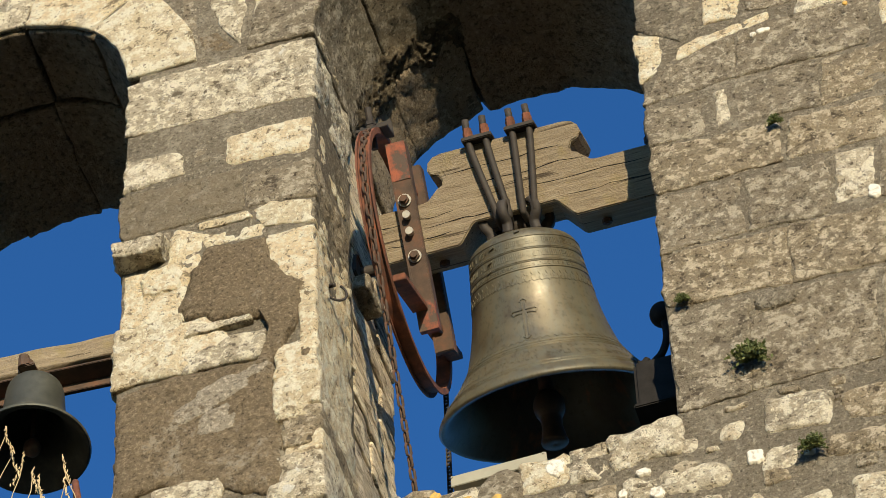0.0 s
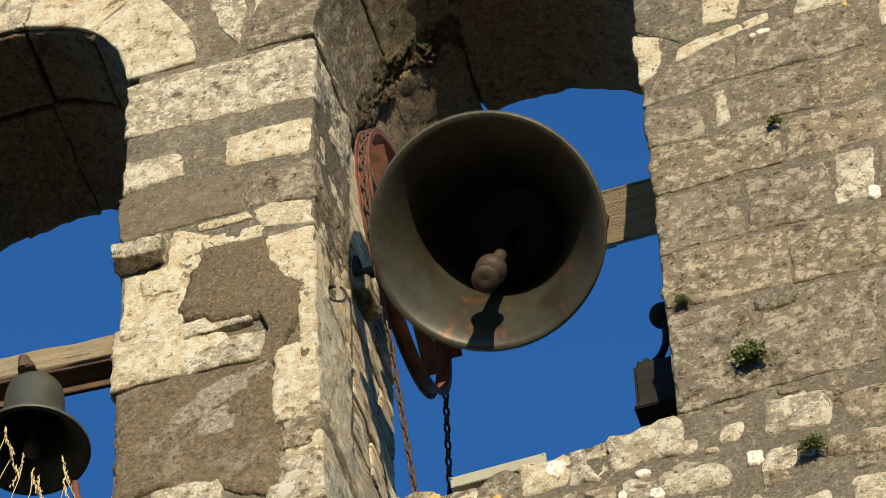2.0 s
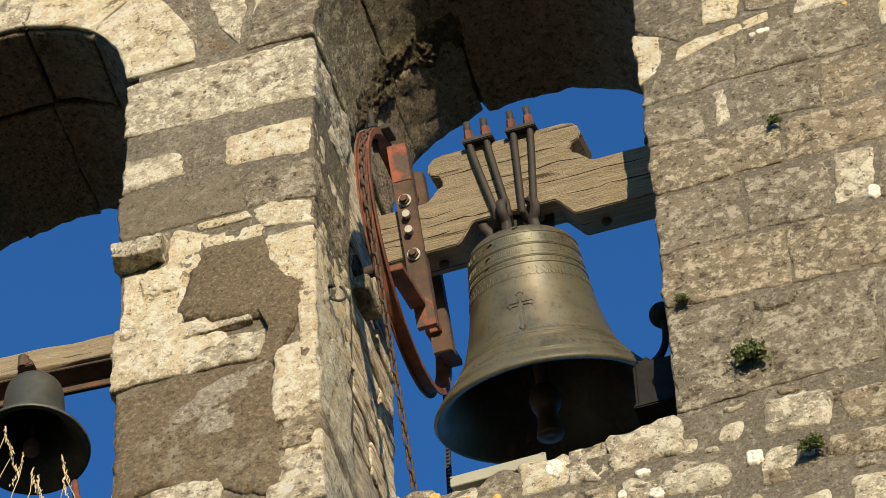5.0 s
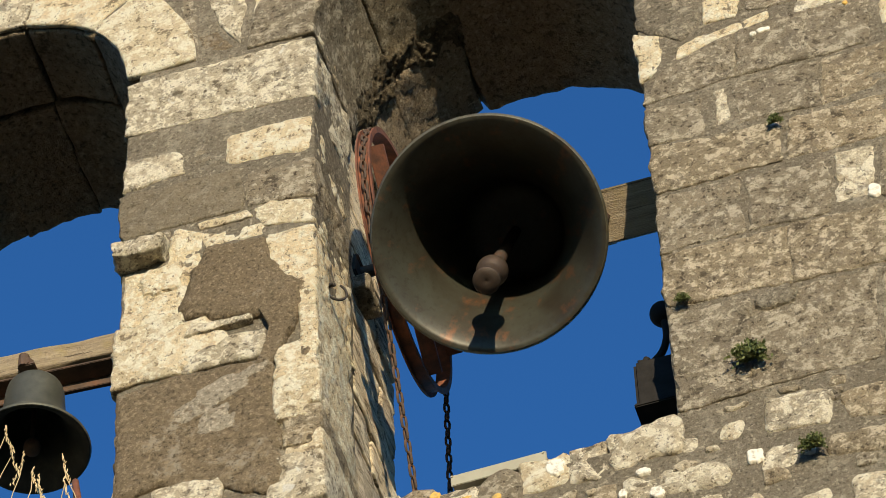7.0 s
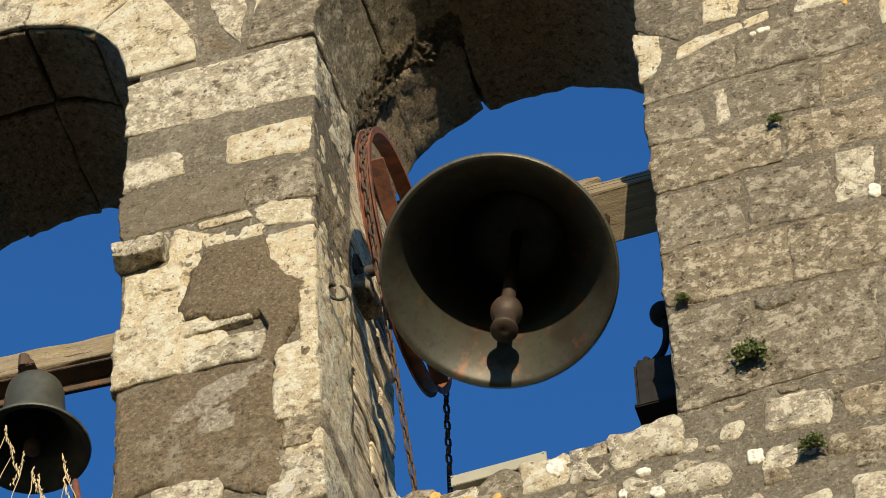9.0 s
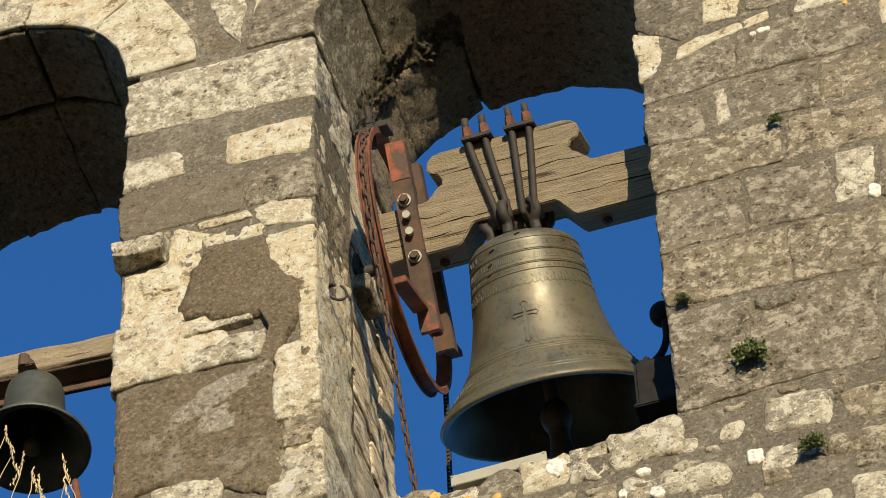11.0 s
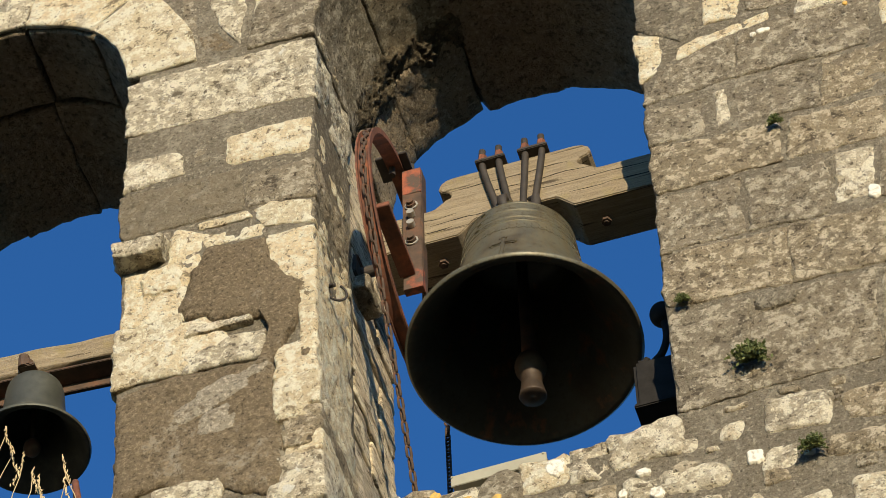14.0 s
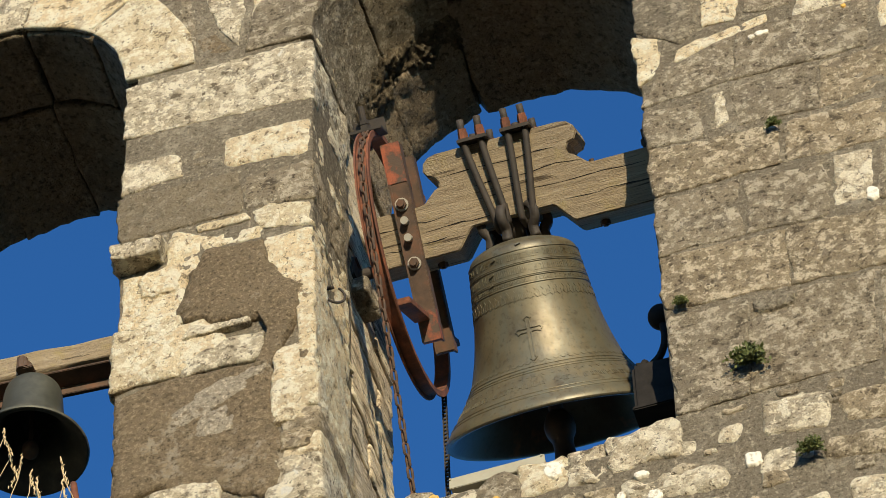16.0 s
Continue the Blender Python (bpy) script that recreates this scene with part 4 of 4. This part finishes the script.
ashlar(CREAM, (-1.005, 15.03), (-0.81, 15.036), (-0.79, 14.985), (-0.99, 14.99), 0.02, 0.14, 0.008, r=0.01)
ashlar(CREAM, (-0.991, 14.972), (-0.754, 14.945), (-0.755, 14.875), (-0.96, 14.88), 0.008)
ashlar(CREAM, (-0.755, 14.868), (-0.576, 14.866), (-0.574, 14.52), (-0.72, 14.62), 0.014, 0.38, 0.012)
ashlar(CREAM, (-1.085, 15.03), (-0.965, 14.985), (-0.98, 14.72), (-1.11, 14.76), 0.008, 0.14, 0.012)
ashlar(GREY, (-1.222, 15.035), (-1.092, 15.03), (-1.09, 14.962), (-1.218, 14.968), 0.014, 0.3)
ashlar(PALE, (-1.284, 14.95), (-1.088, 14.945), (-1.1, 14.868), (-1.28, 14.862), 0.08, 0.3, 0.012)
face_stone(-0.765, -0.7, 14.66, 14.855, CREAM, 0.008)
face_stone(-0.63, RIGHT - 0.004, 14.245, 14.425, CREAM, 0.014, 0.38)
face_stone(-0.64, RIGHT - 0.006, 14.43, 14.605, CREAM, 0.014, 0.36)
face_stone(LEFT + 0.02, -1.03, 14.56, 14.83, CREAM, 0.01, 0.42, 0.014)
face_stone(LEFT + 0.0, -1.04, 14.235, 14.555, CREAM, 0.016, 0.4, 0.014)
ashlar(PALE, (-1.0, 14.455), (-0.79, 14.428), (-0.785, 14.406), (-1.03, 14.398), 0.03, 0.14, 0.008, r=0.01)
face_stone(-1.035, -0.75, 14.225, 14.365, PALE, 0.016, 0.14, 0.013)
face_stone(-0.715, RIGHT, 14.07, 14.235, CREAM, 0.02, 0.36, 0.012)
face_stone(-0.72, RIGHT + 0.004, 13.905, 14.06, CREAM, 0.022, 0.4, 0.012)
face_stone(-0.69, RIGHT + 0.006, 13.79, 13.89, OCHRE, 0.014, 0.38)
face_stone(-0.68, RIGHT + 0.008, 13.68, 13.78, CREAM, 0.012, 0.36)
face_stone(-0.74, RIGHT + 0.01, 13.45, 13.67, PALE, 0.014, 0.36)
face_stone(-1.13, -0.9, 13.45, 13.665, PALE, 0.016)
face_stone(LEFT, -1.15, 13.4, 13.62, GREY, 0.012, 0.4)
render_coat(wall, ((-0.955, 14.88), (-0.75, 14.86), (-0.735, 14.73), (-0.675, 14.62), (-0.61, 14.54), (-0.62, 14.44), (-0.655, 14.32), (-0.73, 14.33),
                   (-0.76, 14.42), (-0.885, 14.45), (-1.025, 14.51), (-1.065, 14.555), (-1.01, 14.77)), MORTAR_DARK, thick=0.026, seed=3.1)
render_coat(wall, ((-0.64, 14.36), (-0.685, 14.24), (-0.72, 14.16), (-0.79, 14.15), (-0.75, 14.26), (-0.735, 14.37)), MORTAR_DARK, thick=0.024, seed=6.3)
patch(wall, -0.61, 14.17, 0.035, 0.05, MORTAR_DARK, y=-0.018, thick=0.008, seed=5.4)
render_coat(wall, ((-1.268, 14.2), (-1.08, 14.24), (-0.845, 14.21), (-0.72, 14.19), (-0.71, 13.99), (-0.715, 13.875), (-0.685, 13.8), (-0.7, 13.7), (-0.68, 13.6),
                   (-0.74, 13.5), (-0.9, 13.6), (-1.1, 13.68), (-1.268, 13.66)), MORTAR_DARK, thick=0.018, seed=8.2)

for x, z, w, h, k in ((-0.9, 14.08, 0.26, 0.13, 2.1), (-0.98, 14.02, 0.2, 0.12, 7.7), (-0.91, 13.92, 0.17, 0.16, 4.6), (-0.96, 13.82, 0.09, 0.12, 9.2), (-0.79, 14.14, 0.12, 0.06, 3.3)):
    patch(wall, x, z, w, h, PLASTER, y=-0.019, thick=0.0045, seed=k, name="plaster_patch", lean=0.35, square=0.15)

# arch rings: voussoirs at the face; behind, weathered ones toned for the soffit's shade
for (cx, cz, r), cuts in zip(ARCHES, ((0, 44, 77, 106, 136, 180), (0, 22, 50, 80, 108, 140, 180))):
    for a0, a1 in zip(cuts, cuts[1:]):
        slabby = cx > -1 and a0 >= 108
        front = 0.5 if slabby else 0.012
        voussoir(wall, cx, cz, a0 + 0.15, a1 - 0.15, r - 0.002, r + 0.24 + rnd.uniform(-0.01, 0.02), -0.012, front, GREY if cx > -1 else CREAM if a0 < 50 else PALE, 0.008)
        y = 0.52 if slabby else 0.38 + rnd.uniform(-0.08, 0.08)
        if not slabby:
            voussoir(wall, cx, cz, a0 + 0.8, a1 - 0.8, r - rnd.uniform(0.004, 0.012), r + 0.2, 0.016, y - 0.012, SHADY, 0.008)
        d = 2.0 * math.sin(a0)
        voussoir(wall, cx, cz, max(0, a0 + d) + 0.1, min(180, a1 + d + rnd.uniform(0, 3)) - 0.1, r - rnd.uniform(0.002, 0.012), r + 0.2, y + 0.012, 0.9 + rnd.uniform(-0.03, 0.02), SHADY, 0.01)

# spandrel between the arches
ashlar(GREY, (-1.093, 16.513), (-1.016, 16.477), (-1.007, 16.09), (-1.05, 16.18), 0.008)
ashlar(PALE, (-1.003, 16.473), (-0.815, 16.422), (-0.852, 16.03), (-0.925, 16.171), 0.01)
ashlar(MORTAR_DARK, (-1.0, 16.15), (-0.94, 16.16), (-0.87, 16.03), (-0.985, 16.0), 0.002, 0.1, 0.004)
ashlar(CREAM, (-0.787, 16.374), (-0.575, 16.336), (-0.574, 16.0), (-0.801, 16.035), 0.012, 0.4)
face_stone(-1.02, -0.86, 16.5, 16.7, PALE, 0.012)
face_stone(-0.83, -0.66, 16.46, 16.68, GREY, 0.012)

# coursed ashlar beside the large opening, course by course from the top
face_stone(0.62, 0.9, 15.86, 16.1, PALE)
face_stone(0.92, 1.4, 15.83, 16.1, GREY)
face_stone(0.66, 0.95, 15.66, 15.83, GREY)
face_stone(0.97, 1.5, 15.6, 15.8, PALE)
ashlar(CREAM, (0.814, 15.645), (0.957, 15.575), (0.937, 15.403), (0.809, 15.395), 0.014)
ashlar(GREY, (0.965, 15.567), (1.133, 15.522), (1.113, 15.402), (0.955, 15.414))
ashlar(PALE, (1.14, 15.52), (1.52, 15.53), (1.5, 15.33), (1.12, 15.33))
ashlar(CREAM, (0.568, 15.455), (0.655, 15.395), (0.645, 15.214), (0.574, 15.148), 0.014, 0.36, 0.011)
ashlar(CREAM, (0.7, 15.32), (1.04, 15.385), (1.04, 15.335), (0.7, 15.24), 0.008, 0.14, 0.007)
ashlar(GREY, (0.65, 15.205), (0.917, 15.31), (0.903, 15.05), (0.576, 15.036), 0.01, 0.36)
ashlar(GREY, (0.917, 15.315), (1.386, 15.318), (1.356, 15.048), (0.903, 15.052), 0.012)
ashlar(CREAM, (1.415, 15.28), (1.513, 15.28), (1.498, 15.133), (1.406, 15.138), 0.012)
ashlar(GREY, (0.576, 15.003), (0.775, 14.99), (0.772, 14.785), (0.576, 14.8), 0.01, 0.4)
ashlar(PALE, (0.816, 15.016), (0.863, 15.012), (0.864, 14.825), (0.816, 14.801), 0.008)
ashlar(GREY, (0.888, 15.018), (1.186, 15.026), (1.166, 14.78), (0.886, 14.793), 0.01)
ashlar(OCHRE, (1.188, 15.026), (1.488, 15.042), (1.466, 14.815), (1.168, 14.78), 0.008)
ashlar(OCHRE, (0.578, 14.778), (1.027, 14.753), (1.015, 14.53), (0.578, 14.526), 0.014, 0.42)
ashlar(OCHRE, (1.052, 14.748), (1.458, 14.755), (1.434, 14.52), (1.035, 14.537), 0.01)
ashlar(GREY, (0.58, 14.51), (0.87, 14.508), (0.866, 14.21), (0.58, 14.214), 0.01, 0.36)
ashlar(GREY, (0.888, 14.492), (1.161, 14.497), (1.146, 14.2), (0.878, 14.213), 0.012)
ashlar(PALE, (1.186, 14.5), (1.317, 14.49), (1.301, 14.228), (1.171, 14.24), 0.008)
ashlar(GREY, (1.336, 14.488), (1.43, 14.484), (1.4, 14.201), (1.31, 14.206))
ashlar(OCHRE, (0.582, 14.2), (1.0, 14.185), (0.996, 13.89), (0.582, 13.935), 0.012, 0.44)
ashlar(OCHRE, (1.0, 14.185), (1.397, 14.175), (1.366, 13.868), (0.996, 13.89), 0.014)
ashlar(GREY, (0.584, 13.892), (0.856, 13.876), (0.827, 13.416), (0.584, 13.405), 0.014, 0.4)
ashlar(GREY, (0.856, 13.873), (1.264, 13.863), (1.238, 13.42), (0.828, 13.424), 0.012)
ashlar(GREY, (1.278, 13.858), (1.42, 13.861), (1.4, 13.433), (1.251, 13.432))
ashlar(PALE, (0.86, 13.365), (1.083, 13.338), (1.057, 13.168), (0.835, 13.208), 0.02, r=0.025)
ashlar(OCHRE, (1.091, 13.313), (1.306, 13.318), (1.289, 13.14), (1.106, 13.168), 0.02, r=0.025)
ashlar(PALE, (0.722, 13.303), (0.796, 13.304), (0.788, 13.192), (0.685, 13.217), 0.014, r=0.03)
ashlar(PALE, (0.578, 13.277), (0.655, 13.269), (0.642, 13.195), (0.582, 13.2), 0.01, r=0.025)
ashlar(PALE, (0.836, 13.151), (0.948, 13.15), (0.953, 13.016), (0.808, 13.02), 0.012, r=0.03)
ashlar(OCHRE, (1.022, 13.123), (1.285, 13.11), (1.27, 12.969), (1.022, 13.022), 0.02, r=0.025)
ashlar(PALE, (1.09, 12.915), (1.28, 12.906), (1.26, 12.718), (1.092, 12.754), 0.014, r=0.025)
ashlar(PALE, (0.94, 12.895), (1.02, 12.901), (1.031, 12.798), (0.873, 12.818), 0.012, r=0.025)
ashlar(PALE, (0.735, 12.956), (0.806, 12.961), (0.842, 12.869), (0.712, 12.879), 0.012, r=0.025)
ashlar(PALE, (0.394, 13.168), (0.724, 13.139), (0.718, 13.003), (0.405, 13.036), 0.012, 0.14, 0.014, r=0.025)
ashlar(GREY, (0.404, 13.028), (0.712, 12.992), (0.703, 12.882), (0.398, 12.931), 0.008, r=0.025)
ashlar(OCHRE, (0.304, 13.156), (0.385, 13.158), (0.386, 13.027), (0.289, 13.05), 0.01, r=0.025)
render_coat(wall, ((0.58, 15.66), (0.79, 15.6), (0.795, 15.42), (0.73, 15.335), (0.66, 15.4), (0.576, 15.47)), MORTAR, y=0.0, thick=0.008, seed=2.7)
patch(wall, 0.933, 13.825, 0.15, 0.1, MORTAR, y=-0.012, thick=0.01, seed=4.4, name="mortar_smear", lean=0.15)
for x, z, w, h in ((0.811, 13.109, 0.05, 0.065), (0.187, 13.289, 0.06, 0.07), (0.497, 13.053, 0.045, 0.045), (1.296, 14.25, 0.04, 0.06), (0.459, 13.165, 0.045, 0.03), (0.392, 13.087, 0.03, 0.035), (1.01, 15.27, 0.045, 0.025), (0.975, 15.262, 0.02, 0.02)):
    patch(wall, x, z, 1.15 * w, 1.15 * h, WHITE_CRUST, y=-0.009, thick=0.002, seed=x * 9, name="white_lichen", square=0.1)


def rubble(x0, x1, z0, z1, lo, hi, mats, skip=0.12, deep=0.14):
    """Rough, uneven courses with wide joints."""
    z = z1
    while z > z0 + 0.05:
        h = rnd.uniform(*lo)
        x = x0 + rnd.uniform(-0.05, 0.02)
        while x < x1:
            w = rnd.uniform(*hi)
            if rnd.random() > skip:
                dz = rnd.uniform(-0.012, 0.012)
                face_stone(x + 0.012, x + w - 0.018, z - h + 0.018 + dz, z - 0.012 + dz - rnd.uniform(0, 0.03), rnd.choice(mats), None, deep, 0.016)
            x += w
        z -= h


for x0, x1 in ((-0.66, -0.579), (-1.267, -1.2), (0.581, 0.66)):
    stone(wall, x0, x1, 0.002, 0.41, 13.3, 15.97, MORTAR, 0.004, r=0.008, name="joint_fill")
for _ in range(46):
    x, z, w, h = rnd.uniform(0.0, 1.35), rnd.uniform(12.75, 13.38), rnd.uniform(0.03, 0.09), rnd.uniform(0.025, 0.055)
    k = rnd.uniform(-0.015, 0.015)
    z = min(z, 13.12) if x < 0.62 else z
    ashlar(rnd.choice((PALE, PALE, OCHRE, GREY)), (x, z + h + k), (x + w, z + h), (x + w + k, z), (x, z - k), rnd.uniform(0.01, 0.022), 0.05, 0.006, r=0.014, step=0.016)

# the sill's broken edge and the rubble under it
for x0, x1, z0, z1, m in ((0.36, 0.585, 13.22, 13.385, PALE), (0.23, 0.35, 13.2, 13.36, PALE), (0.08, 0.225, 13.2, 13.355, CREAM), (-0.06, 0.075, 13.19, 13.325, GREY), (-0.2, -0.065, 13.19, 13.325, PALE),
                          (-0.31, -0.205, 13.18, 13.345, OCHRE), (-0.46, -0.315, 13.18, 13.345, PALE), (-0.6, -0.465, 13.2, 13.34, PALE)):
    face_stone(x0 - 0.004, x1 + 0.004, z0, z1, m, rnd.uniform(0.002, 0.012), 0.4, 0.02, r=0.02)
    stone(wall, x0, x1 + 0.03, 0.42, 0.87, z0, 13.335, GREY, 0.014)
rubble(0.0, 1.7, 12.2, 12.72, (0.12, 0.19), (0.12, 0.32), (PALE, GREY, OCHRE, GREY, OCHRE))
rubble(-0.6, 0.28, 12.5, 13.17, (0.13, 0.2), (0.13, 0.32), (PALE, OCHRE))
rubble(-1.3, -0.6, 12.6, 13.4, (0.16, 0.24), (0.2, 0.34), (PALE, GREY))
for z0, z1 in ((13.36, 13.66), (13.69, 13.89), (13.92, 14.06), (14.08, 14.235), (14.26, 14.42), (14.45, 14.6), (14.63, 14.86), (14.89, 15.03), (15.06, 15.26), (15.3, 15.51), (15.55, 15.95)):
    y = 0.385
    while y < 0.86:
        e = y + rnd.uniform(0.2, 0.45)
        if e > 0.76:
            e = 0.885 + rnd.uniform(-0.015, 0.01)
        stone(wall, -0.75, RIGHT - 0.006 + rnd.uniform(-0.009, 0.003), y + 0.01, e, z0 - 0.008, z1 + 0.004 - rnd.uniform(0, 0.01), rnd.choice((BEDDED, BEDDED, BEDDED_GREY)), 0.007, r=0.01)
        y = e if e < 0.8 else 1.0
stone(wall, -0.7, -0.52, 0.44, 0.6, 15.05, 15.13, GREY, 0.012, name="bearing_stone")

for x, z, w, h in ((-0.1, 13.24, 0.05, 0.04), (-0.2, 13.3, 0.035, 0.03), (0.0, 13.22, 0.035, 0.025), (1.3, 15.3, 0.02, 0.02)):
    patch(wall, x, z, w, h, LICHEN, y=-0.009, thick=0.002, seed=x * 41, name="orange_lichen", square=0.1)

# the crumbling, mossy core inside the large arch, where the facing slabs end
cx, cz, r = ARCHES[1]
verts, faces = [], []
NA, NY = 150, 34
for i in range(NA + 1):
    a = radians(98 + 76 * i / NA)
    for k in range(NY + 1):
        y = 0.4 + 0.23 * k / NY + 0.03 * noise.noise(Vector((i * 0.12, 3.0, k * 0.05)))
        p = Vector((math.cos(a), 0, math.sin(a))) * r
        q = Vector((p.x, y, p.z))
        f = min(1, 8 * i / NA, 8 * (NA - i) / NA) * min(1, 5 * k / NY, 5 * (NY - k) / NY)
        lump = 0.55 + 0.7 * noise.noise(q * 9) + 0.5 * noise.noise(q * 28) + 0.35 * noise.noise(q * 70)
        d = r + 0.02 - (0.01 + 0.03 * lump) * f
        verts.append(Vector((cx + d * math.cos(a), y, cz + d * math.sin(a))))
for i in range(NA):
    for k in range(NY):
        o = i * (NY + 1) + k
        faces.append((o, o + 1, o + NY + 2, o + NY + 1))
smooth(part("crumbled_core", (verts, faces), MOSSY, wall, "dark crumbling mossy rubble core"))

# broken, spalled stone faces that run over the joints
for x, z, w, h, m in ((-1.05, 14.36, 0.36, 0.26, CREAM), (-1.12, 14.76, 0.16, 0.16, CREAM), (-0.64, 14.12, 0.13, 0.14, CREAM), (-0.66, 13.9, 0.12, 0.1, CREAM), (-0.64, 13.76, 0.12, 0.1, OCHRE)):
    patch(wall, x, z, w, h, m, y=-0.01, thick=0.01, seed=x * 17 + z, name="spalled_face", lean=rnd.uniform(-0.1, 0.1))


def swing_angles():
    """A damped pendulum: the bell's tilt in degrees every hundredth of a second, with the small tugs of its rope."""
    a, v, dt = 0.47156, -3.67905, 0.01
    tugs = ((0.0, -0.5), (0.5, 1.3), (1.0, 0.3), (1.5, 0.6), (2.0, -1.9), (2.5, -1.4), (3.0, 0.0), (3.5, 1.1), (4.0, 1.7), (4.5, 0.4), (6.0, 0.0), (6.5, 0.5), (7.0, -1.6), (7.5, -1.6), (8.0, 0.2),
            (8.5, 0.3), (9.0, 1.4), (9.5, 0.3), (11.0, 0.3), (11.5, 0.8), (12.0, 0.1), (12.5, 0.2), (13.0, -0.9), (13.5, 1.3), (14.0, 2.7), (14.5, 0.4), (15.0, -1.4), (15.5, -1.0), (16.0, 0.2), (16.1, 0.2))

    def pull(a, v):
        return -4.01793 ** 2 * math.sin(a) - 0.07598 * v + 0.03751 * math.tanh(5 * v) + 0.36589 * a * a

    out = []
    for i in range(1606):
        out.append(math.degrees(a + 0.05474) + float(np.interp(i / 100, [t for t, _ in tugs], [d for _, d in tugs])))
        k = pull(a, v)
        a, v = a + (v + k * dt / 2) * dt, v + pull(a + v * dt / 2, v + k * dt / 2) * dt
    return out


def motions():
    angles = swing_angles()
    steps = [i / 10 for i in range(161)]
    walk(swinging_bell, [(t, Matrix.Translation(PIVOT) @ pose(0, 0, 0, angles[round(t * 100)])) for t in steps])
    rows = []
    for t in steps:
        lag = angles[max(0, round(t * 100) - 8)] if t > 0.08 else angles[0] + 4
        side = 2.2 * min(1, max(0, -angles[round(t * 100)] / 40))
        rows.append((t, pose(0, 0, -0.098, -min(18, max(-21, (0.4 - 0.017 * t if lag > 7 else 0.34 - 0.008 * t) * (lag - 7) - 2)), side)))
    walk(clapper, rows)
    for link, s, twist in chain_links:
        walk(link, [(t, chain_pose(s - CHAIN_R * radians(angles[round(t * 100)]), twist)) for t in steps])
    walk(lower_chain, [(t, pose(0, CHAIN_R, -0.37 + CHAIN_R * radians(angles[round(t * 100)]))) for t in steps])


motions()
